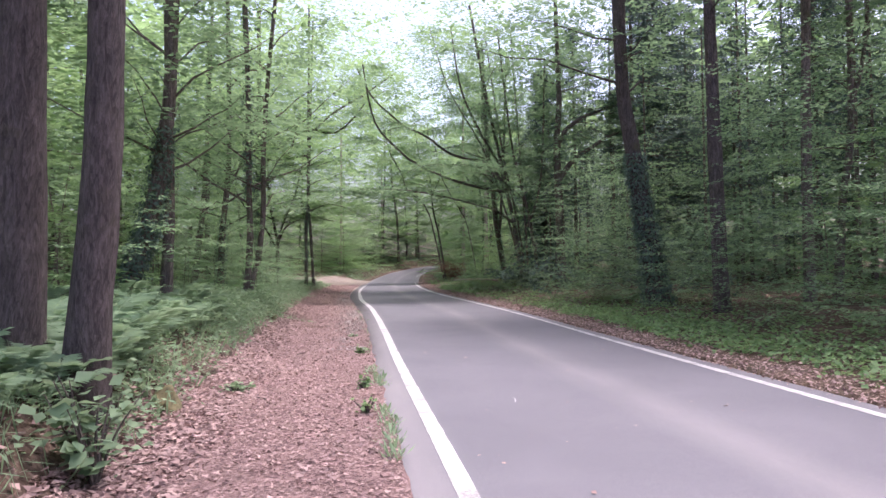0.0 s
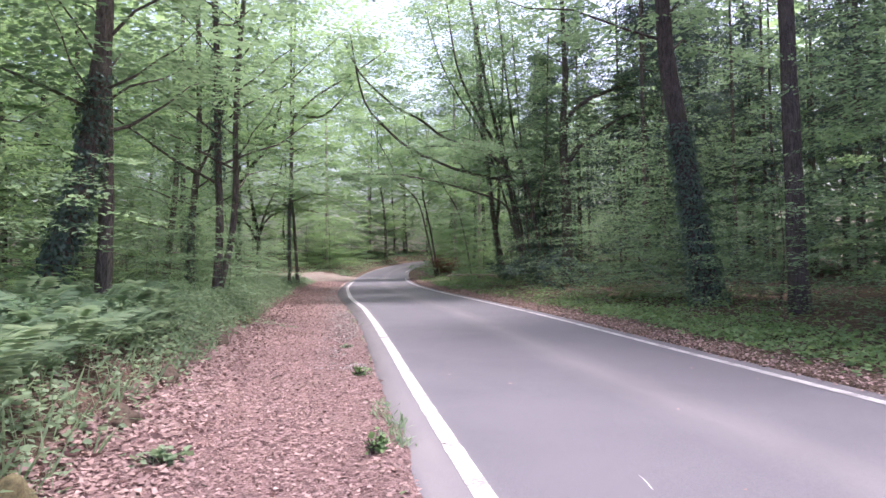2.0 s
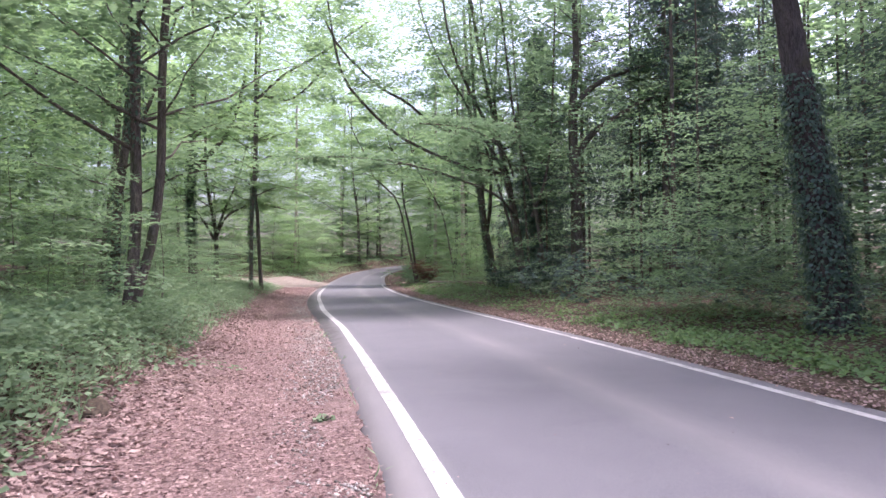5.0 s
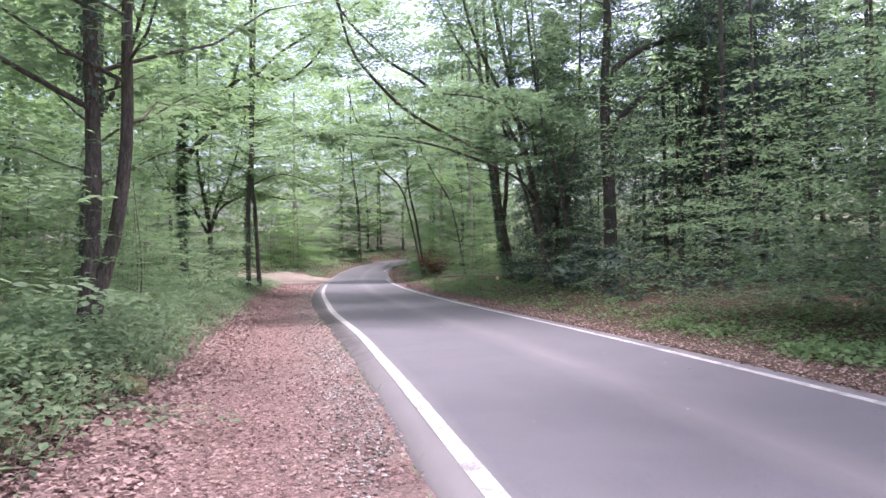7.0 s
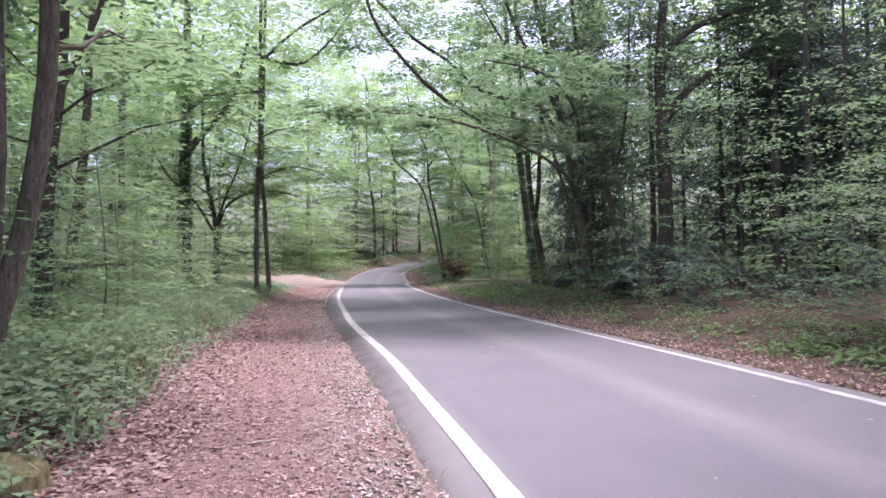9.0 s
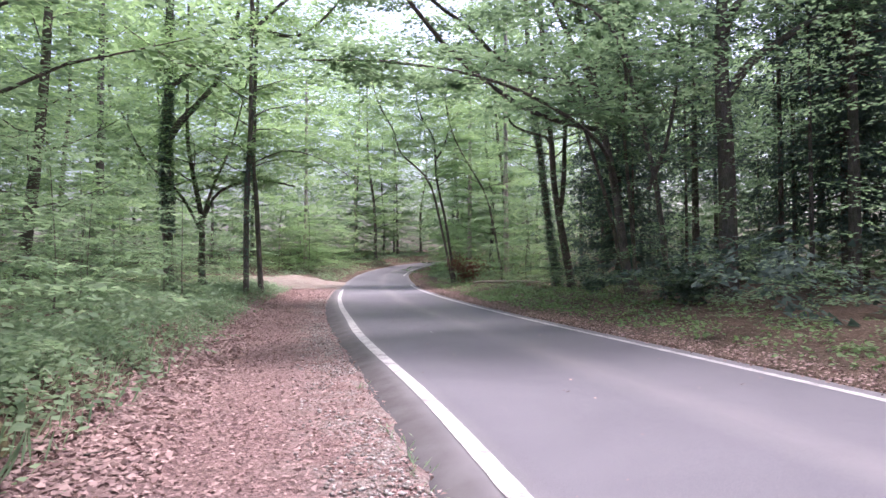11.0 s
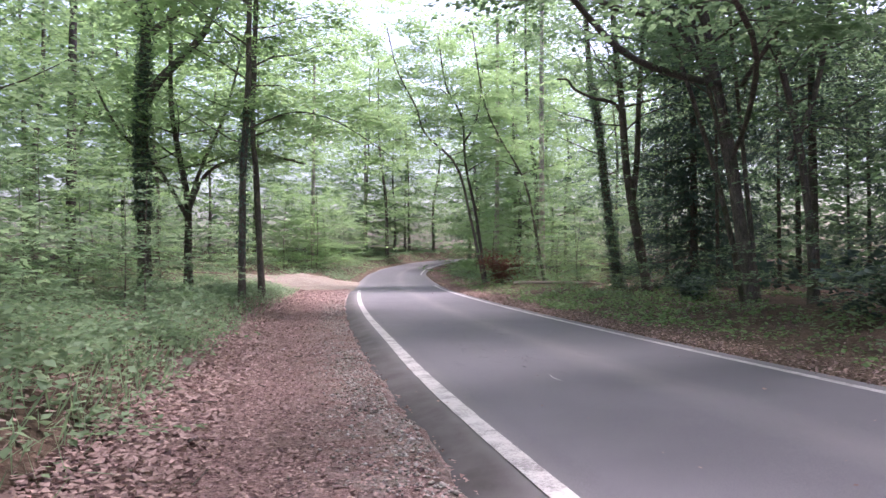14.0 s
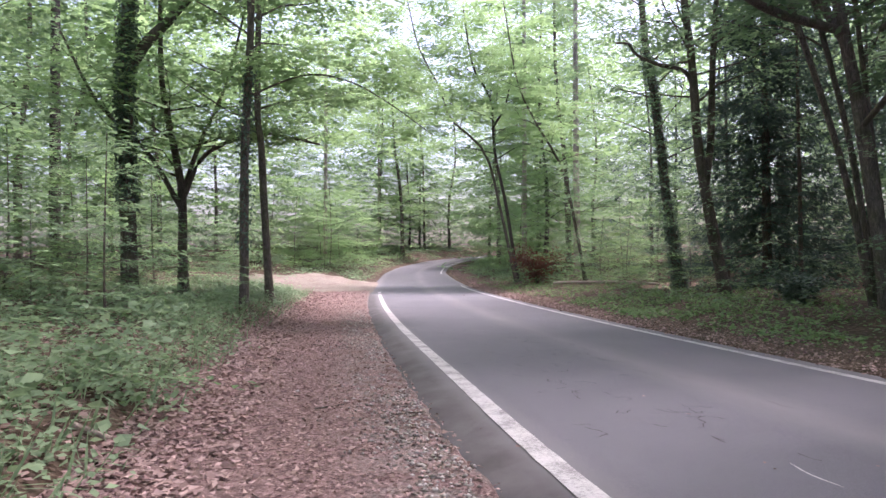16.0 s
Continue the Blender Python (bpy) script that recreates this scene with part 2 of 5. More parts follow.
def join(pieces):
    vs, fs, n = [], [], 0
    for v, f in pieces:
        vs.append(v)
        fs.append(f + n)
        n += len(v)
    return np.vstack(vs), np.vstack(fs)


def blades(p, d, nrm, size, width=0.32, fold=0.08):
    """Leaf blades, folded along the midrib: base points, directions, normals and sizes."""
    d = unit(d)
    s = unit(np.cross(d, nrm))
    nn = np.cross(s, d)
    z = np.asarray(size, float).reshape(-1, 1)
    mid = p + d * z * 0.45
    v = np.stack([p, mid + s * z * width + nn * z * fold, p + d * z, mid - s * z * width + nn * z * fold], 1)
    b = np.arange(len(p))[:, None] * 4
    f = np.concatenate([b + [[0, 1, 2]], b + [[0, 2, 3]]], 0)
    return v.reshape(-1, 3), f


def shards(p, d, nrm, size, width=0.4):
    """Plain leaf blades of distant foliage, one face each."""
    d = unit(d)
    w = unit(np.cross(d, nrm))
    z = np.asarray(size, float).reshape(-1, 1)
    v = np.stack([p + w * z * width, p - w * z * width, p + d * z], 1)
    return v.reshape(-1, 3), np.arange(len(p) * 3).reshape(-1, 3)


def sprays(rng, tips, outs, count, length, spread, size, droop=0.12, tilt=0.17, blade=blades):
    """Flat leafy sprays: each is one twig from its tip's place along its out direction, with side twigs to left and right in one plane, and count leaves along them."""
    n, twigs = len(tips), 6
    one = unit(outs)
    flat = unit(np.cross(one, [[0, 0, 1.0]])) + np.array([[0, 0, 1.0]]) * rng.normal(0, 0.1, (n, 1))
    plane = unit(np.cross(flat, one))
    rep = lambda q: np.repeat(q, count, 0)
    tips, one, flat, plane = rep(tips), rep(one), rep(flat), rep(plane)
    ln = rep(rng.uniform(0.6, 1.2, (n, 1)) * length)
    j = rng.integers(0, twigs, (n * count, 1))
    a = (j + 0.35 + rng.normal(0, 0.1, j.shape)) / twigs
    sign = np.where(rng.uniform(0, 1, a.shape) < 0.5, 1.0, -1.0)
    reach = spread * ln * np.sin(np.pi * np.clip(0.2 + 0.72 * a, 0, 1))
    b = rng.uniform(0, 1, a.shape) ** 0.8
    way = one * 0.75 + flat * sign
    p = tips + one * a * ln + way * b * reach + rng.normal(0, 1, (len(a), 3)) * [0.025, 0.025, 0.012] * length
    p[:, 2:] += -droop * (a * ln + b * reach * 0.6) ** 2
    d = way + np.cross(plane, way) * rng.choice([-1.0, 1.0], a.shape) * rng.uniform(0.3, 1.1, a.shape) + rng.normal(0, 0.15, p.shape)
    d[:, 2] -= 0.2
    return blade(p, d, plane + rng.normal(0, tilt, p.shape), rng.uniform(0.65, 1.3, len(p)) * size)


def limb_set(rng, stem, radii, low, high, count, reach, lift, thin=0.35, gnarl=0.2):
    """Limbs that leave a stem between two shares of its length; returns their tubes and their twig places with directions."""
    tubes, tips, outs = [], [], []
    n = len(stem)
    turn = rng.uniform(0, 6.28)
    for i in range(count):
        s = low + (high - low) * (i + rng.uniform(0, 0.9)) / count
        k = min(int(s * (n - 1)), n - 2)
        start = stem[k] + (stem[k + 1] - stem[k]) * (s * (n - 1) - k)
        turn += 2.4 + rng.normal(0, 0.4)
        share = (s - low) / max(high - low, 1e-6)
        ln = reach * (1.0 - 0.55 * share) * rng.uniform(0.7, 1.15)
        up = lift * (1.0 + 1.4 * share) * rng.uniform(0.6, 1.3)
        d = np.array([math.cos(turn), math.sin(turn), up])
        d /= np.linalg.norm(d)
        m = 5
        pts = start + d * np.linspace(0, ln, m)[:, None]
        pts[1:] += np.cumsum(rng.normal(0, gnarl * ln / m, (m - 1, 3)), 0)
        pts[:, 2] += np.linspace(0, 1, m) ** 2 * ln * rng.uniform(-0.12, 0.15)
        r0 = min(radii[k] * rng.uniform(0.3, 0.5), 0.009 + 0.008 * ln) * (thin / 0.35)
        tubes.append(tube(pts, np.linspace(r0, 0.005, m), 4))
        for j in range(1, m):
            for q in range(3):
                tips.append(pts[j] + (pts[j] - pts[j - 1]) * rng.uniform(-0.6, 0.2))
                sd = np.array([-d[1], d[0], 0.0]) * rng.choice([-1, 1]) * rng.uniform(0.2, 1.1)
                o = d + sd
                o[2] = rng.uniform(-0.12, 0.12)
                outs.append(o)
    return tubes, np.array(tips).reshape(-1, 3), np.array(outs).reshape(-1, 3)


def ivy_leaves(rng, stem, radii, low, high, count, size=0.068):
    """Ivy on a stem: leaves that hang on its bark."""
    n, count = len(stem), int(count * 1.7)
    s = rng.uniform(low, high, count) * (n - 1)
    k = np.minimum(s.astype(int), n - 2)
    c = stem[k] + (stem[k + 1] - stem[k]) * (s - k)[:, None]
    a = rng.uniform(0, 6.283, count)
    out = np.stack([np.cos(a), np.sin(a), np.zeros(count)], 1)
    r = np.asarray(radii)[k] + np.abs(rng.normal(0.03, 0.06, count))
    p = c + out * r[:, None]
    d = np.stack([rng.normal(0, 0.5, count), rng.normal(0, 0.5, count), -np.ones(count)], 1) + out * 0.5
    return blades(p, d, out + rng.normal(0, 0.3, out.shape), rng.uniform(0.7, 1.4, count) * size, 0.42)


# ---- the lie of the land ----
def smooth_table(ys, vs, width=4.0):
    yy = np.arange(-80.0, 260.0, 0.5)
    v = np.interp(yy, ys, vs)
    k = np.exp(-0.5 * (np.arange(-40, 41) * 0.5 / width) ** 2)
    v = np.convolve(np.pad(v, 40, mode="edge"), k / k.sum(), mode="valid")
    return lambda y: np.interp(y, yy, v)


road_x = smooth_table([-60, 0, 4, 8, 12, 16, 20, 24, 28, 32, 36, 40, 46, 53, 60, 70, 82, 92, 102, 114, 130, 160, 200],
                      [4.1, 3.99, 3.86, 3.76, 3.71, 3.71, 3.59, 3.41, 3.19, 2.96, 2.83, 2.74, 2.74, 2.92, 3.2, 3.9, 5.0, 6.8, 10.0, 15.5, 25, 47, 90], 1.6)
road_z = smooth_table([-60, 60, 82, 95, 105, 118, 145, 260], [0, 0, 0.45, 1.0, 1.55, 2.0, 2.6, 4.0])
edge_out = smooth_table([-60, 10, 20, 32, 54, 62, 260], [0.35, 0.36, 0.55, 0.66, 0.55, 0.35, 0.3], 2.0)
path_left = smooth_table([-60, 0, 4, 8, 11, 15, 20, 25, 30, 37, 44, 52, 58], [-0.5, -0.55, -0.85, -1.15, -1.42, -1.45, -1.62, -1.78, -2.0, -2.28, -2.24, -2.05, -2.0], 1.5)
bank_h = smooth_table([-60, 16, 24, 51, 55, 69, 76, 260], [0.5, 0.5, 0.28, 0.28, 0.0, 0.0, 0.35, 1.2], 1.2)
HALF = 2.21                                # from the road's middle to the edge lines


def step01(t):
    t = np.clip(t, 0, 1)
    return t * t * (3 - 2 * t)


def wavy(x, y):
    return (np.sin(x * 0.9 + y * 0.37) * np.sin(y * 0.71 - x * 0.23) * 0.5 + np.sin(x * 2.7 + 1.3 * y) * np.sin(2.1 * y - 0.8 * x) * 0.25
            + np.sin(x * 7.1 + 3.9 * y) * np.sin(6.3 * y - 2.2 * x) * 0.1)


def path_z(x, y):
    """Height of the path: it lies lower than the road's edge, and meets the bank's foot."""
    drop = 0.085 * step01((y - 3) / 7) * step01((57 - y) / 7)
    return 0.04 - drop * step01((x - path_left(y) - 0.05) / 0.9)


def land(x, y):
    """Height of the forest floor, verge and bank."""
    x, y = np.asarray(x, float), np.asarray(y, float)
    left = road_x(y) - HALF - edge_out(y)
    right = road_x(y) + HALF + 0.3
    foot = np.where(y < 59, path_left(y), left - 1.0)
    far = np.maximum(foot - x, 0)
    bank = bank_h(y) * step01(far / 0.75) + np.minimum(far, 25) * 0.03 + 0.12 * wavy(x, y) * step01(far / 1.2)
    out = np.maximum(x - right, 0)
    rise = 0.22 * step01((out - 0.8) / 3.0) + np.minimum(out, 25) * 0.012 + 0.1 * wavy(x, y) * step01((out - 0.6) / 2)
    z = np.where(x < foot, 0.04 + bank, np.where(x < left, path_z(x, y), np.where(x > right, 0.015 + rise, 0.0)))
    apron = 0.42 * step01((y - 57) / 11) * step01((left - 0.3 - x) / 3.0)
    return z + road_z(y) + apron


# ---- ground, path, road ----
def strip(name, y0, y1, dy, cols, rise, material, label, kind="structure"):
    """A strip along the road: cols(y) gives the x of its columns, rise(x, y) its height."""
    ys = np.arange(y0, y1 + 1e-6, dy)
    xs = np.array([cols(y) for y in ys])
    yy = np.repeat(ys[:, None], xs.shape[1], 1)
    v = np.stack([xs, yy, rise(xs, yy)], -1).reshape(-1, 3)
    m = xs.shape[1]
    i = (np.arange(len(ys) - 1)[:, None] * m + np.arange(m - 1)[None, :]).reshape(-1, 1)
    f = np.hstack([i, i + 1, i + m + 1, i + m])
    me = mesh_from(name, v, f, material, True)
    ob = tagged(new(name, me), label, name.replace("_", " "), kind=kind)
    return ob, xs, ys


side = np.concatenate([[-900, -400, -200, -120, -80], np.arange(-60, -14, 3.0), np.arange(-14, -7, 0.5), np.arange(-7, -2.4, 0.16)])
over = np.concatenate([np.arange(2.6, 7, 0.2), np.arange(7, 14, 0.6), np.arange(14, 60, 3.0), [80, 120, 200, 400, 900]])
cols_all = np.concatenate([side, np.linspace(-2.3, 2.5, 9), over])


def ground_rows():
    ys = np.concatenate([[-900, -400, -150, -60, -30], np.arange(-14, 72, 0.4), np.arange(72, 160, 2.0), [180, 220, 300, 450, 900]])
    xs = np.array([road_x(y) + cols_all for y in ys])
    yy = np.repeat(ys[:, None], xs.shape[1], 1)
    z = land(xs, yy)
    left, right = road_x(yy) - HALF - edge_out(yy), road_x(yy) + HALF + 0.3
    foot = np.where(yy < 58, path_left(yy) - 0.12, left)
    z = np.where((xs > foot) & (xs < right), z - 0.16, z)      # sunk under path and road
    v = np.stack([xs, yy, z], -1).reshape(-1, 3)
    m = xs.shape[1]
    i = (np.arange(len(ys) - 1)[:, None] * m + np.arange(m - 1)[None, :]).reshape(-1, 1)
    return v, np.hstack([i, i + 1, i + m + 1, i + m])


ground = tagged(new("ground", mesh_from("ground", *ground_rows(), FLOOR_MAT, True)),
                "brown forest floor of leaf litter and soil", "ground", kind="structure")

def road_slope(x, y):
    """The asphalt's rounded shoulder falls away to the path."""
    s = np.clip((road_x(y) - HALF - 0.13 - x) / np.maximum(edge_out(y) - 0.13, 0.1), 0, 1)
    return (0.015 + 0.1 * step01((y - 3) / 7) * step01((57 - y) / 7)) * s ** 1.6


road, rxs, rys = strip("road", -40, 170, 0.5,
                       lambda y: np.concatenate([road_x(y) - HALF - edge_out(y) * np.array([1, 0.75, 0.5]), np.linspace(road_x(y) - HALF - 0.11, road_x(y) + HALF + 0.32, 12)]) + 0.03 * wavy(y * 3.1, y * 1.7),
                       lambda x, y: road_z(y) + 0.012 - 0.006 * (x - road_x(y)) ** 2 / 4 - road_slope(x, y), ASPHALT,
                       "worn grey asphalt forest road with white edge lines")
across = road.data.attributes.new("across", "FLOAT", "POINT")
across.data.foreach_set("value", np.tile(np.concatenate([[0, 0.03, 0.055], np.linspace(0.085, 1, 12)]), len(rys)).astype(np.float32))
gutter = road.data.attributes.new("gutter", "FLOAT", "POINT")
wet = (np.array([0.85, 0.2, 0.0, 0.0] + [0.0] * 11)[None, :] * step01((rys - 6) / 6)[:, None]
       + np.array([0.15, 0.75, 0.85, 0.2] + [0.0] * 11)[None, :] * step01((rys - 15) / 8)[:, None]) * step01((58 - rys) / 5)[:, None]
gutter.data.foreach_set("value", wet.astype(np.float32).ravel())

def path_edge(y):
    """Where the trodden path ends against the asphalt, ragged."""
    return road_x(y) - HALF - edge_out(y) + 0.07 * wavy(y * 2.3, y) + 0.05 * wavy(y * 7.1 + 2, y * 3.3)


footpath, pxs, pys = strip("footpath", -40, 58, 0.2,
                           lambda y: np.concatenate([np.linspace(path_left(y) - 0.35, path_edge(y) - 0.2, 18), path_edge(y) + np.array([-0.1, -0.03, 0.05])]),
                           lambda x, y: path_z(x, y) + 0.02 + 0.014 * wavy(x * 2, y * 2) + 0.008 * wavy(x * 9, y * 8) - 0.06 * step01((x - path_edge(y) + 0.06) / 0.1),
                           PATH_MAT, "pinkish-brown trodden footpath covered with dry leaves")


line_shift = smooth_table([-60, 0, 3, 8, 12, 15, 20, 22.5, 27, 30, 34, 60], [0.035, 0.04, 0.05, 0.04, 0.02, -0.05, -0.075, -0.03, -0.12, -0.125, -0.03, 0.0], 1.2)
line_width = smooth_table([-60, 8, 12, 16, 20, 24, 29, 40, 60], [0.145, 0.145, 0.155, 0.17, 0.16, 0.155, 0.18, 0.165, 0.14], 1.5)

gravel = footpath.data.attributes.new("gravel", "FLOAT", "POINT")
gw = step01((np.linspace(0, 1, pxs.shape[1]) - 0.5) / 0.35)[None, :] * step01((pys - 9) / 12)[:, None]
gravel.data.foreach_set("value", gw.astype(np.float32).ravel())


def line(name, y0, y1, off, label, width=0.135):
    ob, _, _ = strip(name, y0, y1, 0.25, lambda y: road_x(y) + off + (line_shift(y) if off < 0 else 0) + np.array([-0.5, 0.0, 0.5]) * (line_width(y) if off < 0 else width) * (1 + 0.09 * wavy(y * 9, y * 5)),
                     lambda x, y: road_z(y) + 0.012 - 0.006 * (x - road_x(y)) ** 2 / 4 - road_slope(x, y) + 0.005, PAINT, label)
    ob["category"] = "road marking"
    return ob


line("edge_line_left", -40, 55.4, -HALF, "white painted edge line, worn at its rim")
line("edge_line_stub", 56.3, 57.6, -HALF, "short white painted line end beside the track")
line("edge_line_right", -40, 63.2, HALF, "white painted edge line on the asphalt")
line("edge_line_far", 80.0, 170, HALF - 0.1, "white painted edge line round the far bend")

def track_sheet():
    """The track's fan: its rim dips under path, road and forest floor."""
    u, w = np.meshgrid(np.linspace(0, 1, 40), np.linspace(0, 1, 30))
    y = 56.6 + 11.4 * w
    left = -3.6 - 3.4 * w - 0.5 * np.sin(y * 1.3)
    x = left + (road_x(y) - HALF - edge_out(y) + 0.2 - left) * u
    y = y + 0.45 * np.sin(x * 1.9 + 1) + 0.25 * np.sin(x * 4.7)
    rim = np.minimum.reduce([w / 0.12, (1 - w) / 0.12, u / 0.1, (1 - u) / 0.04])
    z = land(x, y) - 0.02 + 0.075 * step01(rim) + 0.02 * wavy(x * 2, y * 2)
    v = np.stack([x, y, z], -1).reshape(-1, 3)
    i = (np.arange(29)[:, None] * 40 + np.arange(39)[None, :]).reshape(-1, 1)
    return v, np.hstack([i, i + 1, i + 41, i + 40])


track = tagged(new("sandy_track", mesh_from("sandy_track", *track_sheet(), SAND_MAT, True)), "pale sandy gravel track that joins the road", "sandy track", kind="structure")


# ---- trees ----
def ground_at(x, y):
    return (x, y, float(land(x, y)) - 0.03)


def turned(x, y, turn, size, sink=0.03):
    return Matrix.Translation((x, y, float(land(x, y)) - sink)) @ Matrix.Rotation(turn, 4, "Z") @ Matrix.Diagonal((size, size, size, 1))


def broadleaf(name, label, base, stems, bark, rng, leaf=LEAF, sides=9, size=0.15, count=30, spray=1.3, ivy=None, blade=blades, group="forest trees"):
    """A tree at base (x, y). stems: (control points in the world, lower and upper radius, limb rule or None); the first is the trunk.
    A limb rule is (low, high, number, reach, lift). A control point with z None stands on the ground."""
    place = np.array(ground_at(*base))
    top = thing(name, label, "tree", group, tuple(place))
    twigs, tips, outs = [], [], []
    for q, (ctrl, r0, r1, rule) in enumerate(stems):
        ctrl = [np.array(c, float) - place if c[2] is not None else np.array([c[0] - place[0], c[1] - place[1], -0.15]) for c in ctrl]
        n = 18 if len(ctrl) > 2 else 10
        pts = curve_points(ctrl, n)
        radii = r0 + (r1 - r0) * np.linspace(0, 1, n)
        if ctrl[0][2] < 0.2:                   # root flare
            radii = radii * (1 + 0.32 * np.exp(-(pts[:, 2] - pts[0, 2]) / 0.35))
        v, f = tube(pts, radii, sides if q == 0 else max(sides - 2, 5), 0.05, rng)
        stem = part("trunk" if q == 0 else "limb", mesh_from(name + ("_trunk" if q == 0 else "_limb"), v, f, bark, True), top)
        if rule:
            tb, tp, ot = limb_set(rng, pts, radii, *rule)
            twigs += tb
            tips.append(tp)
            outs.append(ot)
        if ivy and (q == 0 or ivy[-1] is True):
            part("ivy", mesh_from(name + "_ivy", *ivy_leaves(rng, pts, radii, *ivy[:3]), LEAF_DARK), stem, "dark glossy ivy")["kind"] = "stuff"
    if tips:
        part("bough", mesh_from(name + "_branches", *join(twigs), bark, True), top)["kind"] = "stuff"
        v, f = sprays(rng, np.vstack(tips), np.vstack(outs), count, spray, 0.55, size, blade=blade)
        part("crown", mesh_from(name + "_crown", v, f, leaf), top)["kind"] = "stuff"
    return top


def spruce(name, label, place, height, radius, rng, bare=0.12, levels=34, dense=9, group="spruces"):
    """A spruce: straight trunk, whorls of drooping boughs with flat needle sprays, dead twigs low down."""
    top = thing(name, label, "tree", group, place)
    pts = np.array([[0, 0, z] for z in np.linspace(-0.2, height, 12)])
    wood = [tube(pts, np.linspace(radius, 0.02, 12), 8, 0.04, rng)]
    tips, outs = [], []
    for i in range(levels):
        s = (i + 0.5) / levels
        z = height * (bare + (1 - bare) * s)
        ln = (0.16 + 0.84 * (1 - s) ** 0.8) * height * 0.17
        for q in range(6):
            a = rng.uniform(0, 6.283)
            d = np.array([math.cos(a), math.sin(a), 0])
            m = 5
            w = np.linspace(0, 1, m)
            p = np.array([0, 0, z]) + d * (w * ln)[:, None]
            p[:, 2] += -0.28 * ln * w + 0.12 * ln * w * w
            wood.append(tube(p, np.linspace(0.022, 0.005, m), 4))
            for j in range(1, m):
                tips.append(p[j])
                outs.append(d + np.array([-d[1], d[0], 0]) * rng.normal(0, 0.5) + [0, 0, -0.25])
    for i in range(14):                        # dead lower twigs
        a, z = rng.uniform(0, 6.283), rng.uniform(0.8, height * bare + 1)
        p = np.array([0, 0, z]) + np.array([math.cos(a), math.sin(a), -0.2]) * np.linspace(0, rng.uniform(0.5, 1.3), 3)[:, None]
        wood.append(tube(p, [0.012, 0.008, 0.003], 4))
    part("trunk", mesh_from(name + "_trunk", *wood[0], BARK_DARK, True), top)
    part("bough", mesh_from(name + "_branches", *join(wood[1:]), BARK_DARK, True), top)["kind"] = "stuff"
    tips, outs = np.array(tips), np.array(outs)
    c = int(dense * 1.9)
    p = np.repeat(tips, c, 0) + rng.normal(0, 0.2, (len(tips) * c, 3)) * [1, 1, 0.5]
    p[:, 2] -= rng.uniform(0, 0.35, len(p))
    d = np.repeat(unit(outs), c, 0) + rng.normal(0, 0.5, p.shape) - [0, 0, 0.45]
    v, f = shards(p, d, rng.normal(0, 1, p.shape), rng.uniform(0.12, 0.28, len(p)), 0.16)
    part("crown", mesh_from(name + "_crown", v, f, NEEDLE), top)["kind"] = "stuff"
    return top


rng = np.random.default_rng(7)

# -- trees beside the path --
G = None                                   # a stem's foot stands on the ground
broadleaf("pine_tree", "tall pine with reddish-grey bark beside the path", (-1.22, 2.6),
          [([(-1.22, 2.6, G), (-1.06, 2.6, 2.4), (-1.02, 2.6, 4), (-0.95, 2.6, 9), (-1, 2.6, 18)], 0.18, 0.1, (0.6, 1.0, 14, 3.6, 0.4))], BARK_RED, rng)
broadleaf("pine_tree", "tall pine with flaking reddish bark among ferns", (-1.88, 2.9),
          [([(-1.88, 2.9, G), (-1.83, 2.9, 4), (-1.85, 2.9, 9), (-2.1, 3, 18)], 0.23, 0.12, (0.55, 1.0, 14, 3.6, 0.4))], BARK_RED, rng)
broadleaf("oak_tree", "leaning oak with ivy on its trunk", (-4.1, 11.6),
          [([(-4.1, 11.6, G), (-3.75, 11.6, 1.64), (-3.4, 11.6, 2.7), (-3.1, 11.6, 4.6), (-2.95, 11.6, 7), (-2.7, 11.6, 17)], 0.22, 0.1, (0.5, 1.0, 18, 3.4, 0.4)),
           ([(-3.3, 12.2, G), (-3.2, 12.2, 4), (-3.3, 12.2, 14)], 0.15, 0.06, (0.45, 1.0, 8, 2.6, 0.4))], BARK, rng, ivy=(0.12, 0.6, 1500))
broadleaf("forked_oak", "two-stemmed oak, ivy on the straighter stem", (-2.66, 18.2),
          [([(-2.66, 18.2, G), (-2.58, 18.2, 1.2), (-2.5, 18.2, 2.4), (-2.53, 18.2, 4.7), (-2.55, 18.2, 8), (-2.9, 18.2, 17)], 0.118, 0.07, (0.5, 1.0, 16, 4.0, 0.4)),
           ([(-2.5, 18.2, 0.9), (-2.38, 18.2, 1.4), (-2.22, 18.25, 2.1), (-2.1, 18.3, 3.4), (-2.08, 18.3, 5.2), (-1.9, 18.4, 8), (-1.2, 18.4, 15)], 0.1, 0.06, (0.5, 1.0, 12, 3.4, 0.4))],
          BARK, rng, ivy=(0.52, 0.95, 700))
